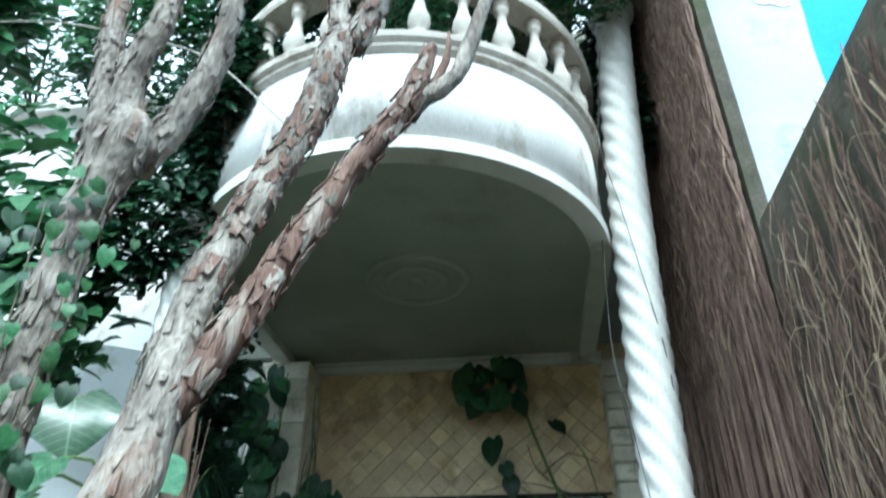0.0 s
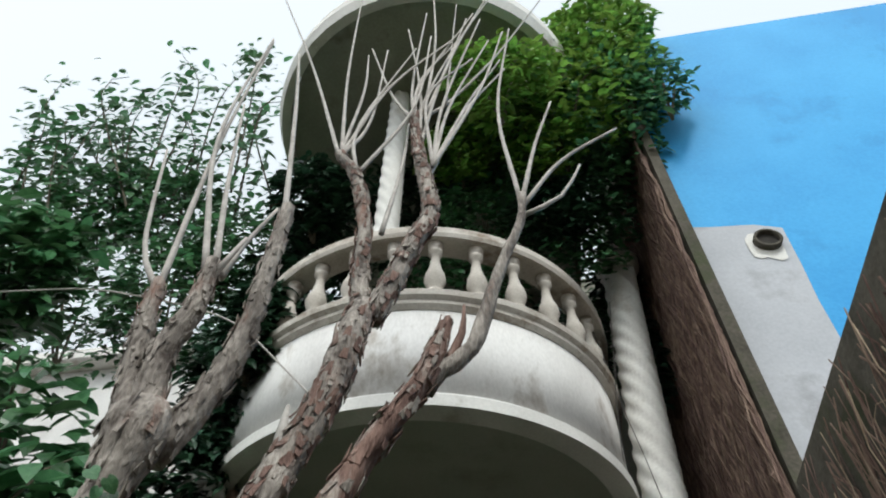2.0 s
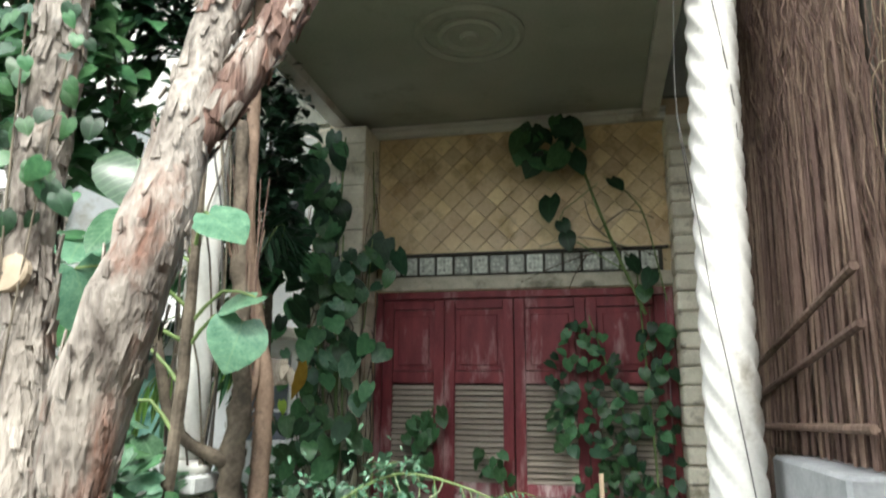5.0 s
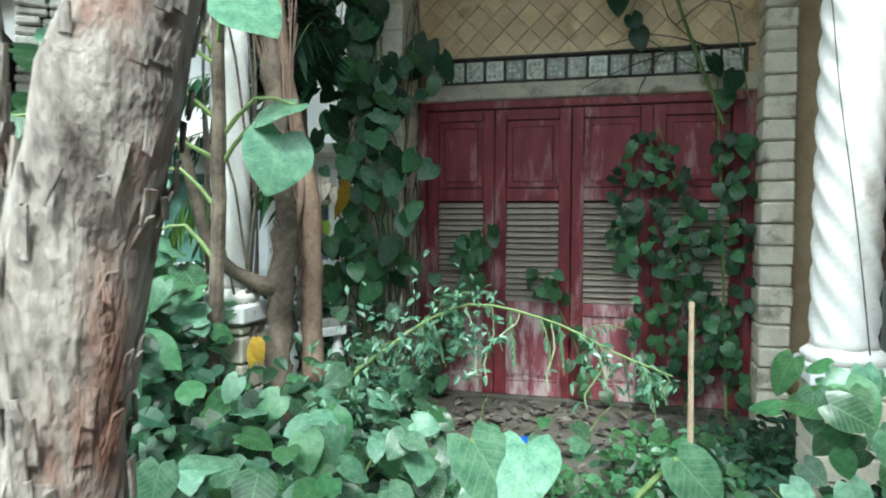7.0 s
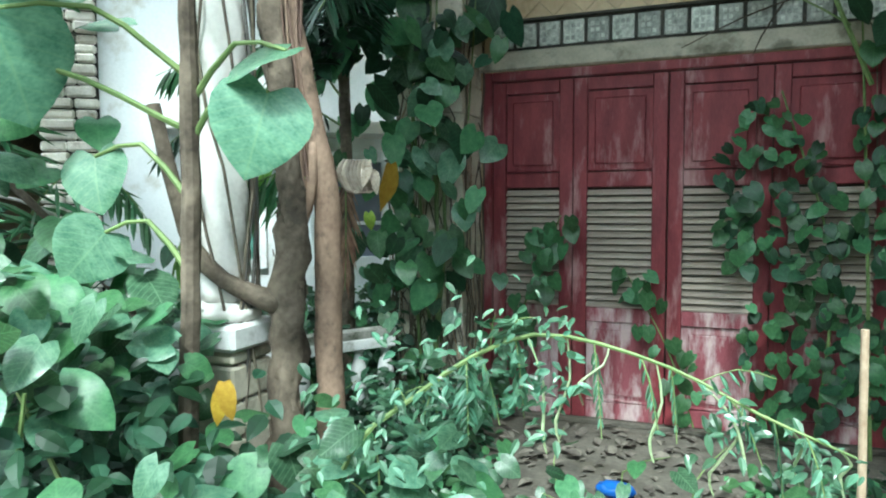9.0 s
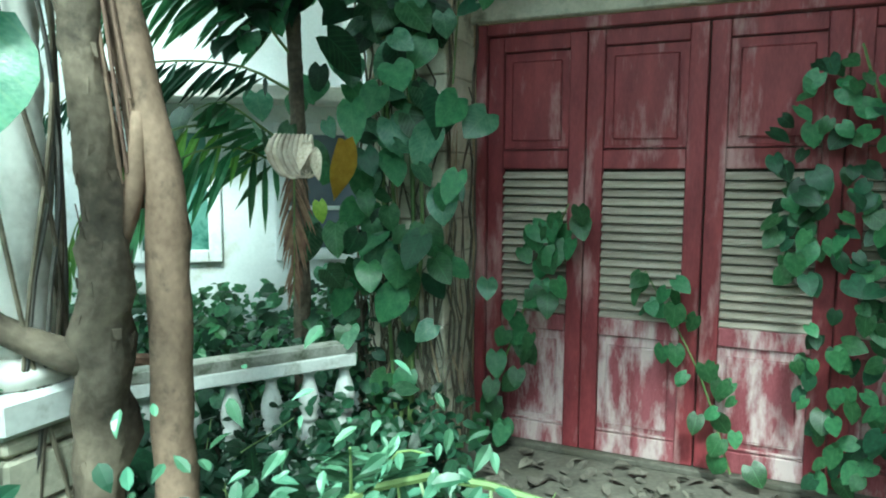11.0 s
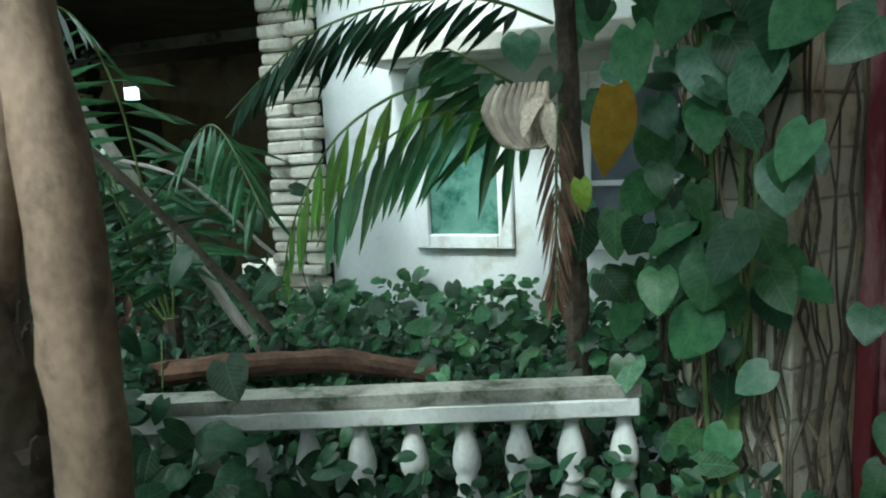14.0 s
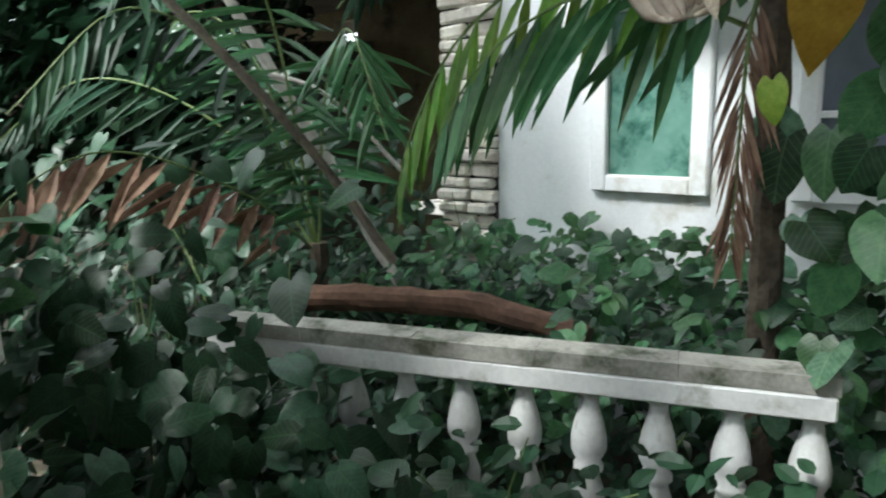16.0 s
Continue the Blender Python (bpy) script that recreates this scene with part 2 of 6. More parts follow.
LEAFVEIN = veined(LEAF, "veined mid green leaf", (0.16, 0.34, 0.15))
PALEVEIN = veined(LEAFPALE, "veined pale green leaf", (0.24, 0.4, 0.22))
DARKVEIN = veined(LEAFDARKSHADE, "veined deep green leaf", (0.07, 0.17, 0.08))
DARKGLASS = material("dim window glass", (0.12, 0.14, 0.18), (0.2, 0.23, 0.28), 2, 0.08, 0.0, 10)
# yellow plaster lowered to a shade tone for the carport
DIMPLASTER = material("yellow plaster darkened for shade", (0.1, 0.08, 0.045), (0.2, 0.17, 0.1), 3, 0.9, 0.2, 40, (0.05, 0.045, 0.03), 2, 0.4)
DRYFROND = material("brown withered palm leaflet", (0.14, 0.075, 0.05), (0.34, 0.22, 0.16), 9, 0.85, 0.3, 40, vary=0.3, translucent=0.1)


# ---- building helpers ----
def thing(name, label, category, at=(0, 0, 0), group="", kind=""):
    ob = new(name)
    ob.location = at
    ob.empty_display_size = 0.1
    return tagged(ob, label, category, group, kind)


def mesh_object(name, bm, mat, smooth=False):
    me = bpy.data.meshes.new(name)
    bm.to_mesh(me)
    bm.free()
    me.materials.append(mat)
    if smooth:
        me.polygons.foreach_set("use_smooth", [True] * len(me.polygons))
    return new(name, me)


def part(name, bm, mat, parent, label="", smooth=False):
    ob = mesh_object(name, bm, mat, smooth)
    ob.parent = parent
    ob.matrix_parent_inverse = Matrix.Translation(parent.matrix_basis.translation).inverted() if parent.type == "EMPTY" else Matrix.Identity(4)
    if label:
        tagged(ob, label)
    return ob


def structure(name, bm, mat, label, category, smooth=False):
    return tagged(mesh_object(name, bm, mat, smooth), label, category, kind="structure")


def box(bm, x0, x1, y0, y1, z0, z1, turn=None, bevel=0.0):
    vs = [bm.verts.new(p) for p in ((x0, y0, z0), (x1, y0, z0), (x1, y1, z0), (x0, y1, z0), (x0, y0, z1), (x1, y0, z1), (x1, y1, z1), (x0, y1, z1))]
    fs = [bm.faces.new([vs[i] for i in f]) for f in ((3, 2, 1, 0), (4, 5, 6, 7), (0, 1, 5, 4), (1, 2, 6, 5), (2, 3, 7, 6), (3, 0, 4, 7))]
    if bevel:
        es = list({e for f in fs for e in f.edges})
        out = bmesh.ops.bevel(bm, geom=es, offset=bevel, segments=1, affect="EDGES")
        vs = list({v for f in out["faces"] for v in f.verts} | {v for v in vs if v.is_valid})
    if turn is not None:
        for v in vs:
            v.co = turn @ v.co
    return vs


def boxed(x0, x1, y0, y1, z0, z1, turn=None, bevel=0.0):
    bm = bmesh.new()
    box(bm, x0, x1, y0, y1, z0, z1, turn, bevel)
    return bm


def lathe(profile, seg=24, at=(0, 0, 0), a0=0.0, a1=2 * math.pi, bm=None, caps=True):
    bm = bm or bmesh.new()
    full = abs(a1 - a0 - 2 * math.pi) < 1e-6
    n = seg if full else seg + 1
    rings = []
    for r, z in profile:
        rings.append([bm.verts.new((at[0] + r * math.cos(a0 + (a1 - a0) * i / seg), at[1] + r * math.sin(a0 + (a1 - a0) * i / seg), at[2] + z)) for i in range(n)])
    for a, b in zip(rings, rings[1:]):
        for i in range(seg):
            j = (i + 1) % n
            bm.faces.new((a[i], a[j], b[j], b[i]))
    if full and caps:
        bm.faces.new(rings[0][::-1])
        bm.faces.new(rings[-1])
    return bm


def smooth_line(pts, step=0.08):
    """A Catmull-Rom line through pts (x, y, z, radius)."""
    p = [np.array(q, float) for q in pts]
    p = [2 * p[0] - p[1]] + p + [2 * p[-1] - p[-2]]
    out = []
    for a, b, c, d in zip(p, p[1:], p[2:], p[3:]):
        n = max(2, int(np.linalg.norm((c - b)[:3]) / step))
        for k in range(n):
            t = k / n
            out.append(0.5 * (2 * b + (c - a) * t + (2 * a - 5 * b + 4 * c - d) * t * t + (3 * b - a - 3 * c + d) * t ** 3))
    out.append(p[-2])
    return out


def tube(pts, seg=8, rough=0.0, step=0.08, bm=None, freq=9.0, smoothed=True):
    """A round limb along pts (x, y, z, radius), its skin uneven by rough of its radius."""
    bm = bm or bmesh.new()
    line = smooth_line(pts, step) if smoothed else [np.array(q, float) for q in pts]
    rings, side = [], None
    for i, q in enumerate(line):
        d = Vector((line[min(i + 1, len(line) - 1)] - line[max(i - 1, 0)])[:3]).normalized()
        side = (side - d * side.dot(d)).normalized() if side is not None else d.orthogonal().normalized()
        up = d.cross(side)
        ring = []
        for k in range(seg):
            a = 2 * math.pi * k / seg
            o = side * math.cos(a) + up * math.sin(a)
            c = Vector(q[:3])
            r = max(float(q[3]), 0.0015)
            if rough:
                r *= 1 + rough * (noise.noise((c + o * 0.08) * freq) + 0.6 * noise.noise((c + o * 0.1) * freq * 3))
            ring.append(bm.verts.new(c + o * r))
        rings.append(ring)
    for a, b in zip(rings, rings[1:]):
        for k in range(seg):
            j = (k + 1) % seg
            bm.faces.new((a[k], a[j], b[j], b[k]))
    bm.faces.new(rings[0][::-1])
    bm.faces.new(rings[-1])
    return bm


def heart_leaf(name, mat, wide=0.8, point=1.0, lobe=0.16, cup=0.12, rows=7):
    """A leaf of length 1 along +y from its stalk at the origin, folded along the midrib, its tip drooping."""
    bm = bmesh.new()
    cols = []
    for i in range(rows + 1):
        t = i / rows
        w = wide * 0.5 * (math.sin(math.pi * min(1, (t * 0.93 + 0.07)) ** (0.72 * point)) ** 0.8 if t < 1 else 0.0)
        y = t - lobe * (1 - t) ** 3
        z = -0.22 * t * t
        mid_y = t if i else 0.0
        mid = bm.verts.new((0, mid_y, z))
        if i == rows:
            cols.append((mid, mid, mid, mid, mid))
            continue
        wav = 0.02 * math.sin(9 * t)
        cols.append((bm.verts.new((-w, y, z + cup * w * 0.7 - wav)), bm.verts.new((-w * 0.55, y * 0.7 + mid_y * 0.3, z + cup * w)), mid,
                     bm.verts.new((w * 0.55, y * 0.7 + mid_y * 0.3, z + cup * w)), bm.verts.new((w, y, z + cup * w * 0.7 + wav))))
    for a, b in zip(cols, cols[1:]):
        for k in range(4):
            f = [a[k], a[k + 1], b[k + 1], b[k]]
            f = [v for n, v in enumerate(f) if v not in f[:n]]
            if len(f) > 2:
                bm.faces.new(f)
    me = bpy.data.meshes.new(name)
    bm.to_mesh(me)
    bm.free()
    me.materials.append(mat)
    me.polygons.foreach_set("use_smooth", [True] * len(me.polygons))
    return me


def leaf_pose(p, size, facing, droop=0.6, rng=random):
    """A leaf at p whose face looks along facing, with its tip hanging down."""
    n = (Vector(facing).normalized() + Vector((rng.uniform(-1, 1), rng.uniform(-1, 1), rng.uniform(-0.6, 1))) * 0.55).normalized()
    tip = Vector((rng.uniform(-0.7, 0.7), rng.uniform(-0.7, 0.7), -droop))
    tip = (tip - n * tip.dot(n)).normalized()
    m = Matrix((tip.cross(n), tip, n)).transposed().to_4x4()
    return Matrix.Translation(p) @ m @ Matrix.Diagonal((size * rng.uniform(0.85, 1.15), size, size, 1))


def leaves_on(parent, spots, meshes, facing, droop=0.6, name="leaf", rng=random):
    """Leaves, each an object of its own under parent. spots: (point, size)."""
    inv = Matrix.Translation(parent.matrix_basis.translation).inverted()
    for p, size in spots:
        ob = new(name, rng.choice(meshes))
        ob.parent = parent
        ob.matrix_parent_inverse = inv
        f = facing(p) if callable(facing) else facing
        ob.matrix_basis = leaf_pose(p, size, f, droop, rng)


def leaf_cloud(name, spots, mat, label, category, facing=(0, -0.4, 0.8), droop=0.5, rng=random, parent=None, narrow=0.55):
    """Very many small leaves in one mesh. spots: (point, size)."""
    h = narrow / 2
    base = np.array([(0, 0, 0), (-h * 0.8, 0.18, 0.04), (h * 0.8, 0.18, 0.04), (0, 0.32, -0.02), (-h, 0.45, 0.05), (h, 0.45, 0.05), (-h * 0.62, 0.75, -0.02), (h * 0.62, 0.75, -0.02), (0, 0.72, -0.07), (0, 1.0, -0.17)])
    tri = np.array([(0, 3, 1), (0, 2, 3), (1, 3, 4), (2, 5, 3), (4, 3, 8), (4, 8, 6), (3, 5, 8), (8, 5, 7), (6, 8, 9), (8, 7, 9)])
    vs, fs = [], []
    for k, (p, size) in enumerate(spots):
        m = np.array(leaf_pose(Vector(p), size, facing, droop, rng))
        vs.append(base @ m[:3, :3].T + m[:3, 3])
        fs.append(tri + 10 * k)
    me = bpy.data.meshes.new(name)
    me.from_pydata(np.concatenate(vs).tolist(), [], np.concatenate(fs).tolist())
    me.materials.append(mat)
    ob = new(name, me)
    if parent:
        ob.parent = parent
        ob.matrix_parent_inverse = Matrix.Translation(parent.matrix_basis.translation).inverted()
        return tagged(ob, label, kind="stuff")
    return tagged(ob, label, category, kind="stuff")


def blob(rng, c, r, n, size):
    """n leaf spots thickly round the skin of an uneven ellipsoid at c."""
    out = []
    for _ in range(n):
        d = Vector((rng.gauss(0, 1), rng.gauss(0, 1), rng.gauss(0, 1))).normalized()
        q = rng.uniform(0.35, 1.0) ** 0.5 * (1 + 0.35 * noise.noise(d * 2 + Vector(c)))
        out.append((Vector((c[0] + d.x * r[0] * q, c[1] + d.y * r[1] * q, c[2] + d.z * r[2] * q)), size * rng.uniform(0.6, 1.35)))
    return out


HEART = [heart_leaf("heart leaf", LEAFVEIN, 0.86), heart_leaf("heart leaf wide", LEAFVEIN, 0.98, 1.0, 0.2)]
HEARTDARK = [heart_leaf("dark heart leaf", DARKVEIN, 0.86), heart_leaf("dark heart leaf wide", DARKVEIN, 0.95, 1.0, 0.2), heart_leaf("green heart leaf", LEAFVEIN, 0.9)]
HEARTPALE = [heart_leaf("pale heart leaf", PALEVEIN, 0.85), heart_leaf("pale wide leaf", PALEVEIN, 0.95, 1.0, 0.2), heart_leaf("mid leaf", LEAFVEIN, 0.85)]
LONG = [heart_leaf("long leaf", LEAFVEIN, 0.45, 1.0, 0.02), heart_leaf("long pale leaf", PALEVEIN, 0.42, 1.0, 0.02), heart_leaf("long dark leaf", DARKVEIN, 0.48, 1.0, 0.02)]
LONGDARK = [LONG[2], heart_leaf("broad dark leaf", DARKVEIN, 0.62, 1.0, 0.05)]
GOLDEN = heart_leaf("golden leaf", GOLD, 0.55, 1.0, 0.05)
LIME = heart_leaf("lime leaf", LEAFYELLOW, 0.8)
DRY = heart_leaf("dry leaf", DRYLEAF, 0.5, 1.0, 0.03, 0.5)


def placed(name, mesh, parent, m, label=""):
    """An object on a shared mesh, as a part of parent, at the world pose m."""
    ob = new(name, mesh)
    ob.parent = parent
    if parent.type == "EMPTY":
        ob.matrix_parent_inverse = Matrix.Translation(parent.matrix_basis.translation).inverted()
    ob.matrix_basis = m
    return tagged(ob, label)


def as_mesh(name, bm, mat, smooth=False):
    me = bpy.data.meshes.new(name)
    bm.to_mesh(me)
    bm.free()
    me.materials.append(mat)
    if smooth:
        me.polygons.foreach_set("use_smooth", [True] * len(me.polygons))
    return me


WALL_Y, CEIL_Z = 4.62, 3.5
CX, CY, CR = 0.10, 3.06, 1.25

# ---- ground and porch floor ----
bm = bmesh.new()
N, S = 40, 4.0
grid = {}
for i in range(N + 1):
    for j in range(N + 1):
        u, v = (i / N * 2 - 1), (j / N * 2 - 1)
        x = math.copysign(abs(u) ** 4 * 296 + abs(u) * S, u)
        y = math.copysign(abs(v) ** 4 * 294 + abs(v) * (S + 2), v) + 2
        near = max(0.0, 1 - math.hypot(x, y - 2) / 12)
        grid[i, j] = bm.verts.new((x, y, -0.14 + near * 0.06 * noise.noise((x * 1.7, y * 1.7, 0))))
for i in range(N):
    for j in range(N):
        bm.faces.new((grid[i, j], grid[i + 1, j], grid[i + 1, j + 1], grid[i, j + 1]))
structure("ground", bm, SOIL, "dark bare soil strewn with old leaves", "ground", True)
structure("floor", boxed(-1.22, 1.7, 2.75, WALL_Y, -0.2, 0.0, bevel=0.01), FLOOR, "dirty cement porch floor under leaf litter", "floor")

# ---- door wall with its opening ----
bm = bmesh.new()
for x0, x1, z0, z1 in ((-1.33, -0.86, -0.2, 3.6), (1.41, 1.85, -0.2, 3.6), (-0.86, 1.41, 2.15, 3.6)):
    box(bm, x0, x1, WALL_Y, WALL_Y + 0.2, z0, z1)
wall_north = structure("wall_north", bm, GROUT, "tan tiled porch wall round a red door", "wall")
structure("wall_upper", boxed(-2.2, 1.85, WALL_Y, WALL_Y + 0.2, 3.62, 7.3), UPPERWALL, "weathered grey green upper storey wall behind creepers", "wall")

bm = boxed(-0.9, 1.42, WALL_Y - 0.05, WALL_Y - 0.003, 2.125, 2.235, bevel=0.008)
structure("lintel", bm, CREAM, "cream stone lintel over the red door", "lintel")
bm = boxed(-0.92, 1.43, WALL_Y - 0.07, WALL_Y - 0.003, 3.42, 3.47, bevel=0.006)
box(bm, -0.92, 1.43, WALL_Y - 0.11, WALL_Y - 0.003, 3.472, CEIL_Z - 0.004, bevel=0.006)
structure("cornice", bm, WHITE, "white plaster cornice under the porch ceiling", "trim")

# ---- diamond wall tiles over the door ----
def clip(poly, axis, limit, keep_low):
    out = []
    for a, b in zip(poly, poly[1:] + poly[:1]):
        ina, inb = (a[axis] <= limit) == keep_low, (b[axis] <= limit) == keep_low
        if ina:
            out.append(a)
        if ina != inb:
            t = (limit - a[axis]) / (b[axis] - a[axis])
            out.append((a[0] + (b[0] - a[0]) * t, a[1] + (b[1] - a[1]) * t))
    return out


def tile_wall(x0, x1, z0, z1, diag, gap=0.0022):
    h = diag / 2
    i = 0
    z = z0
    while z < z1 + h:
        x = x0 + (h if i % 2 else 0)
        while x < x1 + h:
            poly = [(x - h + gap, z), (x, z - h + gap), (x + h - gap, z), (x, z + h - gap)]
            for axis, limit, low in ((0, x0, False), (0, x1, True), (1, z0, False), (1, z1, True)):
                poly = clip(poly, axis, limit, low) if len(poly) > 2 else []
            if len(poly) > 2:
                bm = bmesh.new()
                off = 0.0015 * random.random()
                cx, cz = sum(p[0] for p in poly) / len(poly), sum(p[1] for p in poly) / len(poly)
                lo = [bm.verts.new((p[0], WALL_Y - 0.002, p[1])) for p in poly]
                hi = [bm.verts.new((p[0] + (cx - p[0]) * 0.03, WALL_Y - 0.008 - off, p[1] + (cz - p[1]) * 0.03)) for p in poly]
                bm.faces.new(hi)
                for k in range(len(poly)):
                    j = (k + 1) % len(poly)
                    bm.faces.new((lo[k], lo[j], hi[j], hi[k]))
                bmesh.ops.recalc_face_normals(bm, faces=bm.faces[:])
                ob = mesh_object("wall_tile", bm, YELLOW)
                ob.parent = wall_north
            x += diag
        z += h
        i += 1


tile_wall(-0.87, 1.41, 2.428, 3.418, 0.18)

# ---- right stone pilaster and the boundary walls ----
pil = thing("stone_pilaster", "pilaster of stacked cream stone blocks beside the door", "pilaster", (1.5, 4.45, 0), kind="structure")
z = -0.02
while z < 3.35:
    hgt = 0.115 + 0.03 * random.random()
    e = 0.012 * random.random()
    part("stone_block", boxed(1.41 - e, 1.585 + e, 4.36 - e, WALL_Y - 0.004, z, z + hgt - 0.008, bevel=0.012), PILASTER, pil)
    z += hgt
bm = bmesh.new()
box(bm, 1.87, 2.05, -5.0, 1.98, -0.2, 3.0)
wall_east = structure("wall_east", bm, MOSSWALL, "dark mossy boundary wall under dry creeper roots", "wall")
bm = bmesh.new()
box(bm, 1.86, 1.93, 1.98, 4.9, -0.2, 7.4)
structure("wall_east_tall", bm, MOSSWALL, "tall dark side wall matted with dry roots", "wall")
structure("low_block", boxed(1.62, 1.855, 2.0, 3.0, 0.55, 1.05, bevel=0.015), SLAB, "bare grey concrete ledge at the boundary wall", "ledge")
structure("low_block_base", boxed(1.6, 1.855, 1.9, 3.2, -0.2, 0.546, bevel=0.015), MOSSWALL, "mossy concrete footing", "footing")

# ---- neighbour's blue wall ----
nb = thing("neighbour_house", "neighbour's bright blue rendered wall with a bare grey patch", "house", (3.5, 2.15, 0), kind="structure")
bm = bmesh.new()
vs = [bm.verts.new(p) for p in ((1.935, 2.15, -0.2), (9, 2.15, -0.2), (9, 2.15, 8.25), (1.935, 2.15, 7.97), (1.935, 2.5, -0.2), (9, 2.5, -0.2), (9, 2.5, 8.25), (1.935, 2.5, 7.97))]
for f in ((0, 1, 2, 3), (5, 4, 7, 6), (4, 0, 3, 7), (1, 5, 6, 2), (3, 2, 6, 7), (4, 5, 1, 0)):
    bm.faces.new([vs[i] for i in f])
part("wall", bm, BLUE, nb, "bright blue paint, faded in places")
bm = bmesh.new()
edge = [(1.94, 4.95), (2.12, 4.93), (2.36, 4.9), (2.52, 4.84), (2.5, 4.5), (2.47, 4.2), (2.46, 3.9), (2.43, 3.6), (2.4, 3.1), (2.36, 2.4), (1.94, 2.4)]
lo = [bm.verts.new((x + 0.006 * random.random(), 2.144, z + 0.01 * random.random())) for x, z in edge]
bm.faces.new(lo)
part("bare_patch", bm, BAREGREY, nb, "bare grey render below the blue paint")
bm = bmesh.new()
edge = [(2.33 + 0.1 * math.cos(a) * (1 + 0.5 * noise.noise((a, 3, 1))), 4.69 + 0.15 * math.sin(a) * (1 + 0.6 * noise.noise((a, 7, 1)))) for a in np.linspace(0, 2 * math.pi, 18)[:-1]]
bm.faces.new([bm.verts.new((x + 0.03, 2.138, z)) for x, z in edge])
part("mortar_smear", bm, WHITE, nb, "white mortar smeared round the pipe")
bm = lathe([(0.085, 0), (0.085, 0.05), (0.066, 0.05), (0.066, 0.0)], 20, caps=False)
bm.transform(Matrix.Translation((2.385, 2.15, 4.72)) @ Matrix.Rotation(radians(90), 4, "X"))
pipe = part("pipe", bm, MOSSWALL, nb, "dirty pipe mouth", True)
# near black disc stands in for the shade inside the hollow pipe
bm = lathe([(0.064, 0), (0.064, 0.012)], 20)
bm.transform(Matrix.Translation((2.385, 2.137, 4.72)) @ Matrix.Rotation(radians(90), 4, "X"))
part("pipe_hole_shade", bm, HOLESHADE, pipe)

# ---- porch ceiling, balcony and canopy ----
def plan(r, z, steps=40, back=WALL_Y - 0.004):
    """Outline of the porch roof: half a circle to the front, straight sides to the wall."""
    pts = [(CX + r, back, z)]
    pts += [(CX + r * math.cos(a), CY + r * math.sin(a), z) for a in np.linspace(0, -math.pi, steps)]
    return pts + [(CX - r, back, z)]


def swept(profile, back=WALL_Y - 0.004, close=True):
    """A band along the porch outline; profile: (radius, z) going round."""
    bm = bmesh.new()
    rows = [[bm.verts.new(p) for p in plan(r, z, back=back)] for r, z in profile]
    rows.append(rows[0])
    for a, b in zip(rows, rows[1:]):
        for i in range(len(a) - 1):
            bm.faces.new((a[i], a[i + 1], b[i + 1], b[i]))
    bm.faces.new([r[0] for r in rows[:-1]])
    bm.faces.new([r[-1] for r in rows[:-1]][::-1])
    bmesh.ops.recalc_face_normals(bm, faces=bm.faces[:])
    return bm


bm = bmesh.new()
low, high = [[bm.verts.new(p) for p in plan(CR - 0.10, z)] for z in (CEIL_Z, CEIL_Z + 0.18)]
bm.faces.new(low)
bm.faces.new(high[::-1])
for i in range(len(low)):
    j = (i + 1) % len(low)
    bm.faces.new((low[i], high[i], high[j], low[j]))
bmesh.ops.recalc_face_normals(bm, faces=bm.faces[:])
bm2 = lathe([(0.34, 0), (0.34, -0.02), (0.31, -0.035), (0.28, -0.02), (0.28, -0.008), (0.2, -0.008), (0.2, -0.025), (0.17, -0.035), (0.14, -0.02), (0.06, -0.02), (0.05, -0.045), (0.001, -0.05)], 40, (0.15, 3.2, CEIL_Z))
tmp = as_mesh("tmp", bm2, CEIL)
bm.from_mesh(tmp)
bpy.data.meshes.remove(tmp)
structure("ceiling", bm, CEIL, "dull grey green porch ceiling with a round plaster rosette", "ceiling")

balcony = thing("balcony", "round white plastered balcony with a stained balustrade", "balcony", (CX, CY, 3.42), kind="structure")
part("parapet", swept([(CR, 3.53), (CR, 4.1), (CR - 0.095, 4.1), (CR - 0.095, 3.53)]), PARAPET, balcony, "white plaster streaked with grime", True)
part("lower_band", swept([(CR + 0.025, 3.435), (CR + 0.03, 3.5), (CR + 0.012, 3.512), (CR + 0.004, 3.527), (CR - 0.097, 3.527), (CR - 0.097, 3.435)]), WHITE, balcony)
part("moulding", swept([(CR + 0.005, 4.103), (CR + 0.03, 4.13), (CR + 0.03, 4.155), (CR + 0.055, 4.175), (CR + 0.06, 4.215), (CR - 0.09, 4.215), (CR - 0.09, 4.103)]), MOULDING, balcony, "stepped moulding with brown stains")
part("handrail", swept([(CR + 0.055, 4.7), (CR + 0.065, 4.73), (CR + 0.06, 4.79), (CR + 0.02, 4.81), (CR - 0.1, 4.81), (CR - 0.12, 4.78), (CR - 0.11, 4.7)]), MOULDING, balcony)
prof = [(0.062, 0), (0.062, 0.04), (0.045, 0.045), (0.035, 0.07), (0.05, 0.1), (0.066, 0.15), (0.06, 0.2), (0.04, 0.26), (0.028, 0.33), (0.028, 0.38), (0.046, 0.4), (0.046, 0.42), (0.036, 0.43), (0.05, 0.455), (0.05, 0.485)]
BALCONY_POST = as_mesh("balcony baluster", lathe(prof, 14), MOULDING, True)
for a in np.linspace(-172, -8, 15):
    placed("baluster", BALCONY_POST, balcony, pose(CX + (CR - 0.025) * math.cos(radians(a)), CY + (CR - 0.025) * math.sin(radians(a)), 4.215))

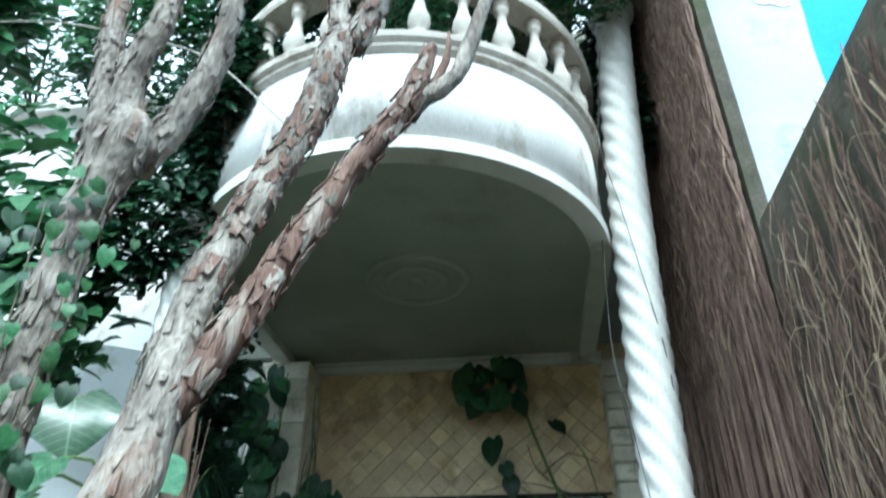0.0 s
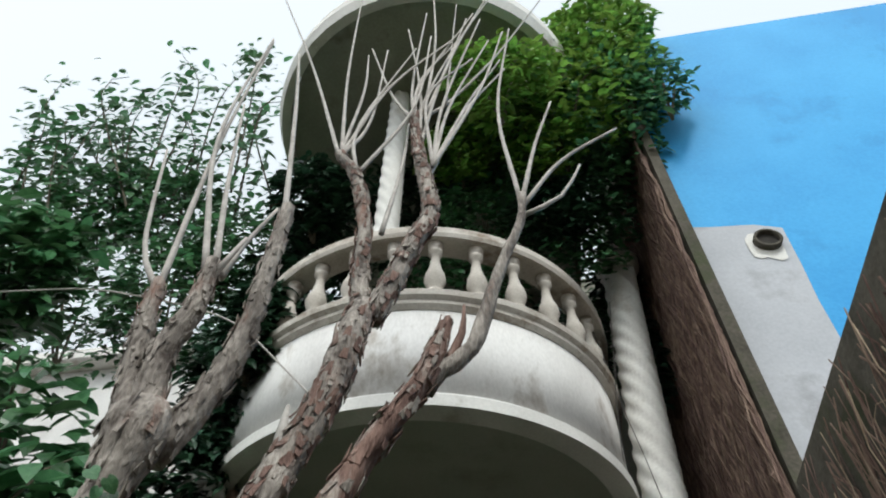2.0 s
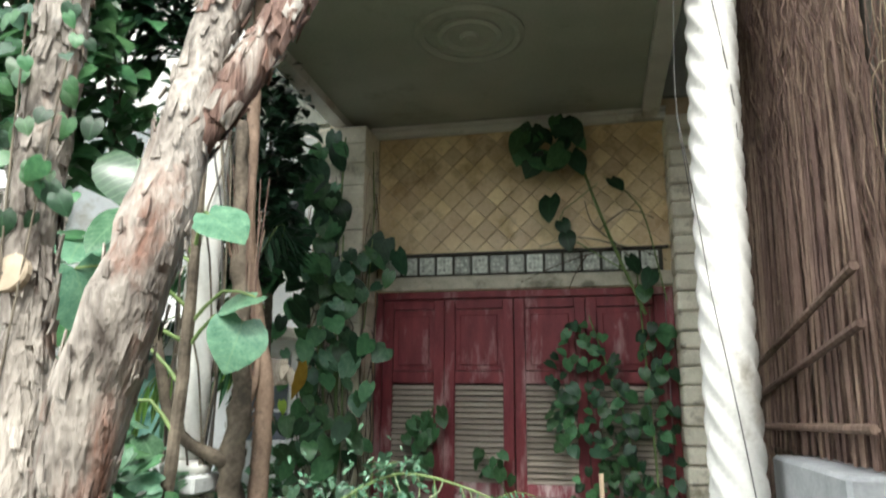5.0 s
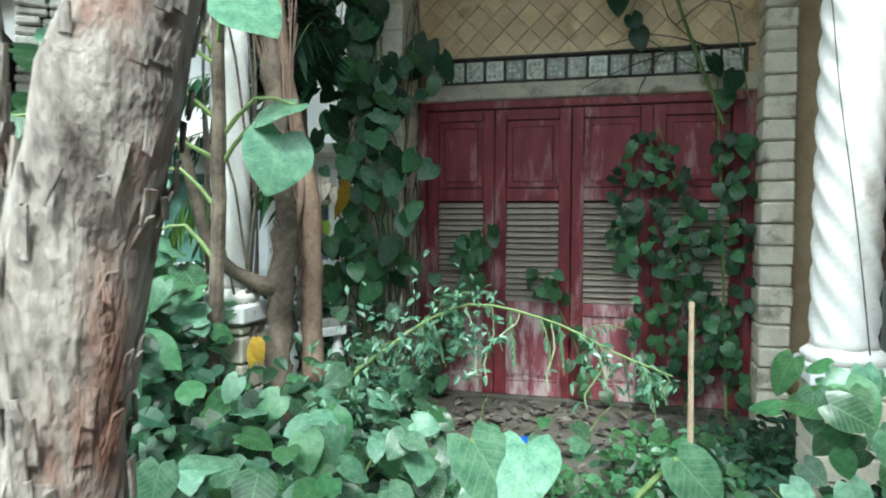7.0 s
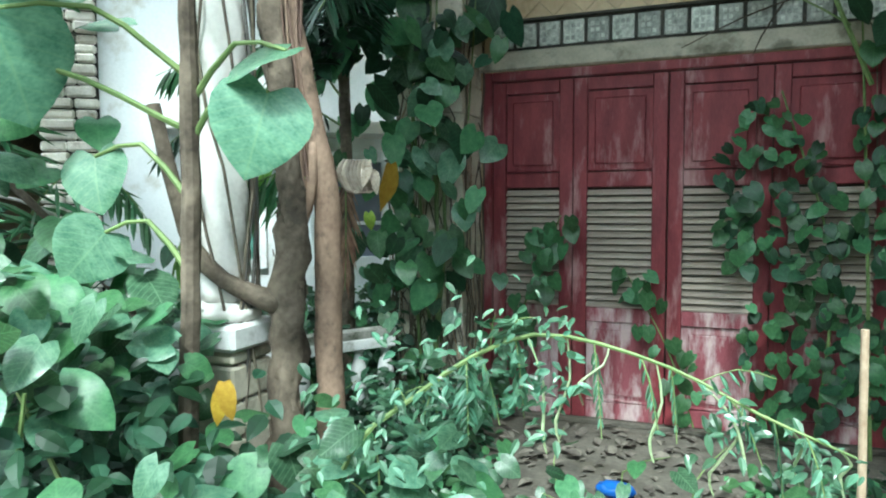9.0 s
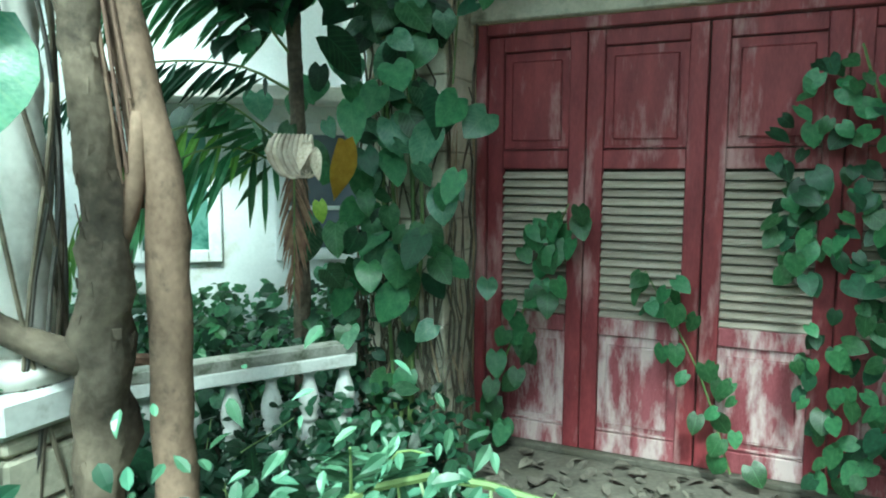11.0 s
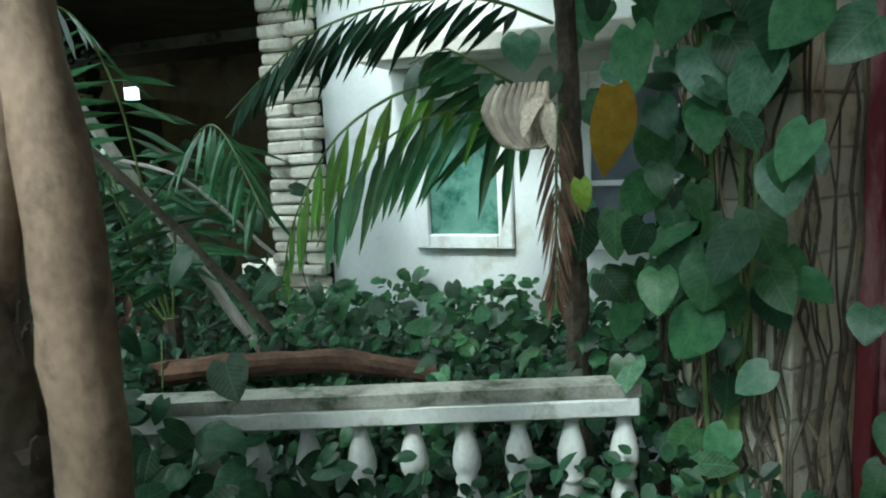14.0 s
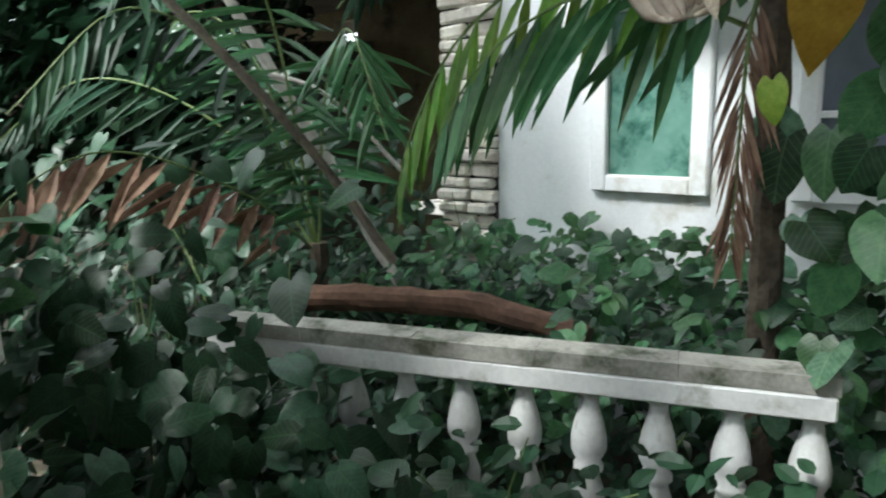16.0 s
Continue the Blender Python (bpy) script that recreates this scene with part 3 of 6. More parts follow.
canopy = thing("roof_canopy", "round grey canopy with a white rim over the balcony", "roof", (0.2, 2.4, 7.0), kind="structure")
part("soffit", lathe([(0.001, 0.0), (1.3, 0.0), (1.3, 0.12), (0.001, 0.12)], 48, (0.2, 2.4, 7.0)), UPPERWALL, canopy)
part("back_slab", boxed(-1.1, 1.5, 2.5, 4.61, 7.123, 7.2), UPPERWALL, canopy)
part("rim", lathe([(1.303, -0.06), (1.38, -0.06), (1.42, 0.05), (1.42, 0.2), (1.303, 0.2), (1.303, -0.06)], 48, (0.2, 2.4, 7.0), caps=False), WHITE, canopy, "white curved rim")


# ---- twisted columns ----
def shaft(x, y, z0, z1, r=0.09, twist=7.0, lobes=3, lean=0.0):
    bm = bmesh.new()
    seg, steps = 30, int((z1 - z0) / 0.025)
    rings = []
    for k in range(steps + 1):
        z = z0 + (z1 - z0) * k / steps
        ring = []
        for i in range(seg):
            a = 2 * math.pi * i / seg
            f = math.sin(lobes * a + twist * (z - z0) * lobes)
            rr = r * (1.06 - 0.2 * (1 - abs(f)) ** 0.8)
            ring.append(bm.verts.new((x + lean * max(0.0, z - 1.0) ** 2 + rr * math.cos(a), y + rr * math.sin(a), z)))
        rings.append(ring)
    for a, b in zip(rings, rings[1:]):
        for i in range(seg):
            j = (i + 1) % seg
            bm.faces.new((a[i], a[j], b[j], b[i]))
    bm.faces.new(rings[0][::-1])
    bm.faces.new(rings[-1])
    return bm


def twisted_column(x, y, top, label, r=0.09, foot=0.75, half=0.125, lean=0.0):
    col = thing("twisted_column", label, "column", (x, y, -0.14), group="twisted columns of the porch", kind="structure")
    part("shaft", shaft(x, y, foot + 0.14, top, r, lean=lean), WHITE, col, "", True)
    part("cap", lathe([(r, 0), (r + 0.04, 0.03), (r + 0.05, 0.1), (r + 0.02, 0.11), (r + 0.02, 0.14), (0.001, 0.14)], 20, (x + lean * (top - 1) ** 2, y, top)), WHITE, col, "", True)
    part("collar", lathe([(r + 0.03, 0), (r + 0.035, 0.03), (r + 0.01, 0.05), (r, 0.055)], 24, (x, y, foot + 0.084)), WHITE, col, "", True)
    part("pedestal_cap", boxed(x - half - 0.025, x + half + 0.025, y - half - 0.025, y + half + 0.025, foot, foot + 0.08, bevel=0.012), BALWHITE, col)
    z = -0.15
    while z < foot - 0.02:
        hh = min(0.11, foot - z)
        e = 0.008 * random.random()
        part("stone_block", boxed(x - half - e, x + half + e, y - half - e, y + half + e, z, z + hh - 0.006, bevel=0.008), CREAM, col)
        z += hh
    return col


twisted_column(1.43, 2.8, 5.3, "white twisted plaster column wrapped in wiry stems", 0.12, 0.66, lean=0.009)
twisted_column(-0.93, 2.24, 3.28, "white twisted plaster column on a stone pedestal among trunks", 0.075, 0.88, 0.09)
up = thing("upper_column", "short white twisted column on the balcony", "column", (0.0, 1.95, 4.81), kind="structure")
part("shaft", shaft(0.0, 1.92, 4.815, 6.93, 0.085), WHITE, up, "", True)

# ---- the red folding door ----
door = thing("door_1", "worn dark red four leaf louvred wooden door, shut", "door", (0.27, WALL_Y, 0), kind="structure")
for x0, x1, z0, z1 in ((-0.855, -0.8, 0.0, 2.12), (1.35, 1.405, 0.0, 2.12), (-0.797, 1.347, 2.065, 2.12)):
    part("door_frame", boxed(x0, x1, WALL_Y - 0.02, WALL_Y + 0.1, z0, z1, bevel=0.005), RED, door)
SLAT = as_mesh("louvre slat", boxed(-0.168, 0.168, -0.024, 0.024, -0.005, 0.005, bevel=0.002), LOUVRE)


def door_leaf(x0, x1):
    y0, y1 = WALL_Y + 0.01, WALL_Y + 0.05
    a, b = x0 + 0.08, x1 - 0.08
    leaf = part("door_leaf", boxed(x0, a, y0, y1, 0.03, 2.06, bevel=0.004), RED, door, "red paint rubbed pale along the stiles")
    part("stile", boxed(b, x1, y0, y1, 0.03, 2.06, bevel=0.004), RED, leaf)
    for z0, z1 in ((1.985, 2.06), (1.415, 1.505), (0.615, 0.7), (0.03, 0.13)):
        part("cross_rail", boxed(a + 0.001, b - 0.001, y0 + 0.002, y1, z0, z1, bevel=0.004), RED if z0 > 0.8 else REDWORN, leaf)
    for z0, z1, mt in ((1.51, 1.98, RED), (0.135, 0.61, REDWORN)):
        part("panel", boxed(a + 0.002, b - 0.002, y0 + 0.022, y1 - 0.005, z0, z1), mt, leaf)
        part("raised_panel", boxed(a + 0.04, b - 0.04, y0 + 0.01, y0 + 0.02, z0 + 0.04, z1 - 0.04, bevel=0.009), mt, leaf)
        bm = boxed(a + 0.004, b - 0.004, y0 + 0.004, y0 + 0.018, z0 + 0.001, z0 + 0.014, bevel=0.003)
        part("bead", bm, mt if z0 > 1 else REDWORN, leaf)
    mid, half = (a + b) / 2, (b - a) / 2
    for k in range(17):
        placed("slat", SLAT, leaf, pose(mid, y0 + 0.02, 0.72 + k * 0.0415, 38) @ Matrix.Diagonal((half / 0.168 * 0.995, 1, 1, 1)))
    return leaf


for x0, x1 in ((-0.797, -0.305), (-0.3, 0.232), (0.24, 0.772), (0.777, 1.346)):
    door_leaf(x0, x1)
part("door_back", boxed(-0.79, 1.34, WALL_Y + 0.055, WALL_Y + 0.07, 0.03, 2.06), BLOCKDARK, door)
part("threshold", boxed(-0.797, 1.347, WALL_Y - 0.03, WALL_Y + 0.1, 0.001, 0.028, bevel=0.004), FLOOR, door)

# ---- vent block strip over the door ----
strip = thing("vent_strip", "row of dark and pale patterned vent blocks over the door", "vent", (0.27, WALL_Y - 0.01, 2.24), kind="structure")
part("backing", boxed(-0.8, 1.35, WALL_Y - 0.012, WALL_Y - 0.003, 2.242, 2.405), BLOCKDARK, strip)
for k in range(15):
    x = -0.785 + k * 0.1415
    bm = bmesh.new()
    box(bm, x, x + 0.122, WALL_Y - 0.03, WALL_Y - 0.013, 2.255, 2.392, bevel=0.006)
    for i in range(3):
        for j in range(3):
            box(bm, x + 0.02 + i * 0.03, x + 0.04 + i * 0.03, WALL_Y - 0.036, WALL_Y - 0.03, 2.275 + j * 0.035, 2.297 + j * 0.035)
    part("vent_block", bm, BLOCKGLASS, strip)
structure("vent_ledge", boxed(-0.84, 1.39, WALL_Y - 0.035, WALL_Y - 0.003, 2.407, 2.425, bevel=0.003), BLOCKDARK, "dark ledge over the vent blocks", "trim")

# ---- balustrade beside the porch ----
RU = Vector((0.558, 0.83, 0))
RB = Vector((-1.56, 3.33, 0))
TURN = Matrix.Translation(RB) @ Matrix.Rotation(math.atan2(RU.y, RU.x), 4, "Z")
rail = thing("balustrade", "white painted balustrade with a grey mossy top rail", "balustrade", (RB.x, RB.y, -0.14), kind="structure")
part("rail_fascia", boxed(-0.95, 0.7, -0.055, 0.055, 0.545, 0.602, TURN, 0.005), BALWHITE, rail, "chipped white paint")
for k in range(5):
    e = 0.006
    part("coping_piece", boxed(-0.96 + k * 0.333, -0.96 + (k + 1) * 0.333 - 0.001, -0.05 - e * random.random(), 0.04 + e * random.random(), 0.604, 0.645 + 0.003 * random.random(), TURN), GREYTOP, rail, "bare grey mortar, stained black")
part("kerb", boxed(-0.95, 0.82, -0.11, 0.11, -0.2, 0.11, TURN, 0.01), BALWHITE, rail, "dirty kerb")
prof = [(0.05, 0), (0.05, 0.02), (0.03, 0.03), (0.024, 0.06), (0.034, 0.09), (0.048, 0.125), (0.05, 0.15), (0.034, 0.195), (0.034, 0.208), (0.044, 0.215), (0.044, 0.228), (0.034, 0.236), (0.052, 0.27), (0.053, 0.3), (0.044, 0.34), (0.03, 0.38), (0.025, 0.405), (0.025, 0.412), (0.038, 0.418), (0.038, 0.432), (0.03, 0.44), (0.042, 0.452)]
POST = as_mesh("baluster", lathe(prof, 18), BALWHITE, True)
for k in range(-5, 5):
    p = RB + RU * 0.166 * k
    placed("baluster", POST, rail, pose(p.x, p.y, 0.112) @ Matrix.Rotation(k, 4, "Z") @ Matrix.Diagonal((0.86, 0.86, 1, 1)))

# ---- window wall of the side wing ----
WU = Vector((0.81, 0.586, 0))
W0 = Vector((-2.68, 4.08, 0))
WT = Matrix.Translation(W0) @ Matrix.Rotation(math.atan2(WU.y, WU.x), 4, "Z")
bm = bmesh.new()
for x0, x1, z0, z1 in ((-0.52, 0.0, -0.2, 3.6), (0.455, 0.79, -0.2, 3.6), (1.3, 2.6, -0.2, 3.6), (0.0, 0.455, -0.2, 0.91), (0.0, 0.455, 1.66, 3.6), (0.79, 1.3, -0.2, 0.91), (0.79, 1.3, 1.66, 3.6)):
    box(bm, x0, x1, 0.0, 0.18, z0, z1, WT)
structure("wall_west", bm, PLASTER, "white plastered wall of the side wing, grimy at its foot", "wall")


def window(x0, x1, z0, z1, name, label, glass=GREENGLASS, tint="green tinted glass with plant reflections painted in", bars=()):
    win = thing(name, label, "window", tuple(WT @ Vector(((x0 + x1) / 2, 0, z0))), kind="structure")
    for a, b, c, d in ((x0 - 0.02, x0 + 0.05, z0 - 0.02, z1 + 0.02), (x1 - 0.05, x1 + 0.02, z0 - 0.02, z1 + 0.02), (x0 + 0.051, x1 - 0.051, z0 - 0.02, z0 + 0.05), (x0 + 0.051, x1 - 0.051, z1 - 0.05, z1 + 0.02)):
        part("window_frame", boxed(a, b, -0.035, 0.06, c, d, WT, 0.006), PLASTER, win, "white painted frame")
    part("pane", boxed(x0 + 0.04, x1 - 0.04, 0.0, 0.008, z0 + 0.04, z1 - 0.04, WT), glass, win, tint)
    for z in bars:
        part("glazing_bar", boxed(x0 + 0.052, x1 - 0.052, -0.02, -0.002, z, z + 0.025, WT, 0.003), PLASTER, win)
    # board in the shade-darkened timber stands in for the dim room
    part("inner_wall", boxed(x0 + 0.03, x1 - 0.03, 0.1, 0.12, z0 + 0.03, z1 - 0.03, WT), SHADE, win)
    return win


window(0.0, 0.455, 0.91, 1.66, "window_1", "small window with a white frame and green glass")
window(0.79, 1.3, 0.91, 1.66, "window_2", "white framed window with dark panes behind the creeper", DARKGLASS, "dim grey glass", (1.18,))
hood = structure("window_hood", boxed(-0.14, 1.7, -0.32, -0.003, 1.77, 1.85, WT, 0.008), WHITE, "white concrete hood over the windows", "hood")
pier = thing("brick_pier", "pier of rough split pale bricks with dark joints", "pier", tuple(WT @ Vector((-0.68, 0.05, -0.2))), kind="structure")
part("core", boxed(-0.84, -0.54, 0.0, 0.3, -0.2, 3.4, WT), BLOCKDARK, pier)
z = -0.18
while z < 3.3:
    hh = 0.055 + 0.02 * random.random()
    cut = -0.72 + 0.1 * random.random()
    for x0, x1 in ((-0.85 - 0.02 * random.random(), cut - 0.004), (cut + 0.004, -0.54 + 0.03 * random.random())):
        e = 0.05 * random.random()
        tilt = WT @ Matrix.Translation(((x0 + x1) / 2, 0, z)) @ Matrix.Rotation(random.uniform(-0.04, 0.04), 4, "Y") @ Matrix.Rotation(random.uniform(-0.12, 0.12), 4, "Z") @ Matrix.Translation((-(x0 + x1) / 2, 0, -z))
        part("brick", boxed(x0, x1, -0.02 - e, 0.02, z, z + hh - 0.008, tilt, 0.012), SPLITSTONE, pier)
    z += hh

# ---- carport beyond the pier, its dimness put into dark colours ----
structure("carport_roof", boxed(-6.5, -0.9, -0.3, 4.0, 2.36, 2.5, WT), SHADE, "timber carport roof coloured dark for shade", "roof")
structure("carport_beam", boxed(-6.5, -0.9, 1.4, 1.46, 2.28, 2.357, WT), GREYTOP, "grey carport beam", "beam")
# opening added to give the glow of sky seen through leaves
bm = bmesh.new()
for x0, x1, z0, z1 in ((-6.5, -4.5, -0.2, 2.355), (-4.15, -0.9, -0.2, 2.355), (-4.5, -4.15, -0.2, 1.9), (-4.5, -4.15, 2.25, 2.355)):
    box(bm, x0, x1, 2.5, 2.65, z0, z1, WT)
structure("carport_wall", bm, DIMPLASTER, "yellow carport wall darkened for shade, its gap standing in for sky glow", "wall")
structure("carport_side", boxed(-0.88, -0.78, 0.32, 2.49, -0.2, 2.355, WT), DIMPLASTER, "yellow carport side wall darkened for shade", "wall")
structure("shelf_slab", boxed(-1.5, -0.87, 0.5, 0.75, 0.62, 0.69, WT), WHITE, "pale slab ledge by the pier", "ledge")

# ---- house wing to the left, seen over the bushes ----
wing = thing("side_house", "cream rendered house behind the garden", "house", (-4.5, 5.5, 0), kind="structure")
part("wall", boxed(-9.5, -4.2, 6.0, 6.3, -0.2, 4.2), PARAPET, wing)
part("eave", boxed(-9.7, -4.0, 5.5, 6.4, 4.204, 4.32, bevel=0.01), WHITE, wing)
structure("garden_wall", boxed(-7.5, -7.3, -6, 6, -0.2, 2.0), MOSSWALL, "mossy garden wall", "wall")
# added behind the camera, out of view; closes the place and cuts low sky
structure("unseen_street_wall", boxed(-7.3, 1.86, -5.2, -5.0, -0.2, 1.3), MOSSWALL, "mossy wall added out of view on the street side", "wall")

structure("wing_wall", boxed(-9.0, -1.5, 5.6, 5.8, 3.604, 7.6), PARAPET, "cream upper wall of the side wing behind creepers", "wall")
structure("wing_cornice", boxed(-9.1, -1.5, 5.35, 5.85, 7.604, 7.8, bevel=0.02), WHITE, "white cornice of the side wing", "trim")
# invented house, never in view, that limits low skylight into the porch
across = thing("unseen_house_across", "plain rendered house added out of view to block low sky", "house", (-2, -15, 0), kind="structure")
part("wall", boxed(-12, 9, -15.5, -15.2, -0.2, 5.0), OCHRE, across)
part("parapet", boxed(-12.2, 9.2, -15.6, -15.1, 5.004, 5.3, bevel=0.02), SLAB, across)

# ---- bare pruned trees in front of the porch ----
def limb(tree, pts, mat, seg=9, rough=0.25, name="limb", label="", step=0.05):
    return part(name, tube(pts, seg, rough, step), mat, tree, label, True)


def flakes(rng, tree, pts, n, size, mat, r_scale=1.0):
    """Loose bark plates standing off a limb, joined into one mesh."""
    line = smooth_line(pts, 0.03)
    bm = bmesh.new()
    for _ in range(n):
        i = rng.randrange(1, len(line) - 1)
        q, d = line[i], Vector((line[i + 1] - line[i - 1])[:3]).normalized()
        side = d.orthogonal().normalized()
        side.rotate(Matrix.Rotation(rng.uniform(0, 6.28), 3, d))
        c = Vector(q[:3]) + side * q[3] * r_scale
        t = d.cross(side)
        w, hgt, off = size * rng.uniform(0.3, 0.7), size * rng.uniform(0.6, 1.6), size * rng.uniform(0.15, 0.5)
        sg = rng.choice((-1, 1))
        p = [c - t * w - d * hgt * sg, c + t * w - d * hgt * sg, c + t * w * 0.6 + d * hgt * sg + side * off, c - t * w * 0.5 + d * hgt * 0.8 * sg + side * off * 0.8]
        lo = [bm.verts.new(v) for v in p]
        hi = [bm.verts.new(v + side * 0.0025) for v in p]
        bm.faces.new(lo[::-1])
        bm.faces.new(hi)
        for k in range(4):
            bm.faces.new((lo[k], lo[(k + 1) % 4], hi[(k + 1) % 4], hi[k]))
    ob = part("flaking_bark", bm, mat, tree)
    return tagged(ob, kind="stuff")


rng = random.Random(5)
tree = thing("bare_tree", "leaning bare tree with flaking grey brown bark and broken limbs", "tree", (0.09, 0.26, -0.14))
main = [(0.09, 0.26, -0.2, 0.072), (0.1, 0.27, 0.6, 0.06), (0.135, 0.28, 1.2, 0.054), (0.172, 0.28, 1.35, 0.054), (0.2, 0.29, 1.47, 0.052), (0.19, 0.36, 1.66, 0.044), (0.165, 0.46, 1.93, 0.041), (0.205, 0.6, 2.31, 0.042), (0.27, 0.67, 2.6, 0.045), (0.29, 0.73, 2.89, 0.048), (0.3, 0.79, 3.04, 0.043)]
limb(tree, main, BARK, 12, 0.3, "trunk")
flakes(rng, tree, main, 620, 0.014, BARK)
flakes(rng, tree, main[6:], 110, 0.022, BARKRED)
LA = [(0.29, 0.79, 2.98, 0.0351), (0.25, 0.81, 3.3, 0.0312), (0.24, 0.81, 3.57, 0.0281), (0.16, 0.83, 3.96, 0.0265), (0.05, 0.85, 4.2, 0.0203)]
limb(tree, LA, BARK)
flakes(rng, tree, LA, 130, 0.018, BARKRED)
flakes(rng, tree, LA, 90, 0.02, BARK)
LB = [(0.32, 0.79, 2.98, 0.0390), (0.44, 0.82, 3.39, 0.0359), (0.5, 0.84, 3.64, 0.0328), (0.43, 0.87, 4.16, 0.0234), (0.39, 0.9, 4.59, 0.0203)]
limb(tree, LB, BARK)
flakes(rng, tree, LB, 170, 0.022, BARKRED)
flakes(rng, tree, LB, 170, 0.022, BARK)
SB = [(0.2, 0.37, 1.66, 0.03), (0.27, 0.48, 1.92, 0.032), (0.34, 0.58, 2.18, 0.032), (0.43, 0.63, 2.4, 0.033), (0.53, 0.67, 2.62, 0.03), (0.59, 0.7, 2.86, 0.012)]
limb(tree, SB, BARKRED, 10, 0.35, "broken_limb", "reddish broken limb stripped of bark")
flakes(rng, tree, SB, 150, 0.022, BARKRED)
flakes(rng, tree, SB, 70, 0.02, BARK)
LC = [(0.53, 0.69, 2.58, 0.0250), (0.57, 0.7, 2.66, 0.0265), (0.66, 0.72, 2.75, 0.0250), (0.77, 0.75, 3.15, 0.0203), (0.85, 0.78, 3.41, 0.0172), (0.87, 0.8, 3.61, 0.0172)]
limb(tree, LC, BARK)
limb(tree, [(0.58, 0.7, 2.66, 0.0156), (0.63, 0.71, 2.8, 0.0125), (0.64, 0.71, 2.92, 0.0047)], BARKRED, 7, 0.3, "splinter")
limb(tree, [(0.2, 0.6, 2.2, 0.0187), (0.19, 0.6, 2.38, 0.0156), (0.19, 0.6, 2.5, 0.0062)], TWIG, 7, 0.3, "splinter")
TW = [
    [(0.05, 0.85, 4.18), (-0.28, 0.88, 5.39), (-0.77, 0.9, 6.96)], [(0.06, 0.85, 4.2), (-0.04, 0.9, 5.27), (-0.12, 0.95, 6.92)],
    [(0.39, 0.9, 4.55), (0.53, 0.93, 4.7), (0.84, 0.97, 5.34), (1.21, 1.0, 6.28)], [(0.45, 0.9, 4.6), (0.64, 0.93, 5.59), (0.85, 0.95, 6.31)],
    [(0.31, 0.83, 3.5), (0.35, 0.9, 4.12), (0.35, 0.95, 4.6)], [(0.46, 0.87, 3.85), (0.65, 0.95, 4.7), (0.87, 1.0, 5.36)], [(0.44, 0.9, 4.6), (0.48, 0.93, 5.56), (0.45, 0.95, 6.64)],
    [(0.55, 0.92, 4.7), (0.62, 0.95, 6.3)], [(0.38, 0.9, 4.55), (0.25, 0.9, 4.87), (0.08, 0.9, 5.57)],
    [(0.86, 0.8, 3.58), (0.82, 0.8, 4.35), (0.94, 0.8, 5.32)], [(0.87, 0.8, 3.58), (0.96, 0.8, 3.98), (1.07, 0.8, 4.35)], [(0.87, 0.81, 3.55), (1.06, 0.85, 3.9), (1.33, 0.85, 4.11)], [(0.85, 0.79, 3.45), (1.02, 0.8, 3.57), (1.12, 0.8, 3.77)],
]
for k in range(16):
    a = rng.choice([(0.39, 0.9, 4.5), (0.43, 0.88, 4.2), (0.05, 0.85, 4.15), (0.16, 0.83, 3.95), (0.5, 0.86, 4.0)])
    b = (a[0] + rng.uniform(-0.1, 0.25), a[1] + 0.03, a[2] + rng.uniform(0.4, 0.8))
    TW.append([a, b, (b[0] + rng.uniform(-0.15, 0.35), b[1] + 0.03, b[2] + rng.uniform(0.4, 1.2))])
for pts in TW:
    r = 0.011 if len(pts) > 2 else 0.008
    limb(tree, [(*p, r * (1 - 0.55 * k / (len(pts) - 1))) for k, p in enumerate(pts)], TWIG, 7, 0.12, "twig", step=0.08)

tree2 = thing("bare_tree", "bare pruned tree with a swollen knob and grey shoots", "tree", (0.0, 0.3, -0.14))
left = [(0.07, 0.27, -0.2, 0.0495), (0.05, 0.29, 0.8, 0.0409), (0.03, 0.3, 1.15, 0.0396), (-0.02, 0.31, 1.5, 0.0383), (-0.03, 0.32, 1.88, 0.0363), (-0.02, 0.33, 2.12, 0.0429), (-0.01, 0.34, 2.24, 0.0660), (-0.01, 0.35, 2.32, 0.0462)]
limb(tree2, left, BARK, 12, 0.3, "trunk")
flakes(rng, tree2, left[2:], 300, 0.019, BARK)
bm = lathe([(0.001, 0), (0.03, 0.0), (0.031, 0.01), (0.028, 0.014), (0.001, 0.015)], 16)
bm.transform(Matrix.Translation((-0.005, 0.276, 1.45)) @ Matrix.Rotation(radians(80), 4, "X"))
part("cut_stub", bm, CUTWOOD, tree2, "pale sawn stub")
K1 = [(-0.06, 0.36, 2.26, 0.0297), (-0.12, 0.36, 2.52, 0.0264), (-0.15, 0.36, 2.77, 0.0185)]
K2 = [(-0.02, 0.36, 2.28, 0.0363), (-0.05, 0.36, 2.5, 0.0330), (-0.01, 0.36, 2.63, 0.0277), (-0.01, 0.36, 2.83, 0.0198)]
K3 = [(0.02, 0.37, 2.2, 0.0330), (0.1, 0.4, 2.43, 0.0317), (0.13, 0.4, 2.65, 0.0277), (0.13, 0.41, 3.13, 0.0198)]
for k in (K1, K2, K3):
    limb(tree2, k, BARK, 10, 0.3)
    flakes(rng, tree2, k, 120, 0.016, BARK)
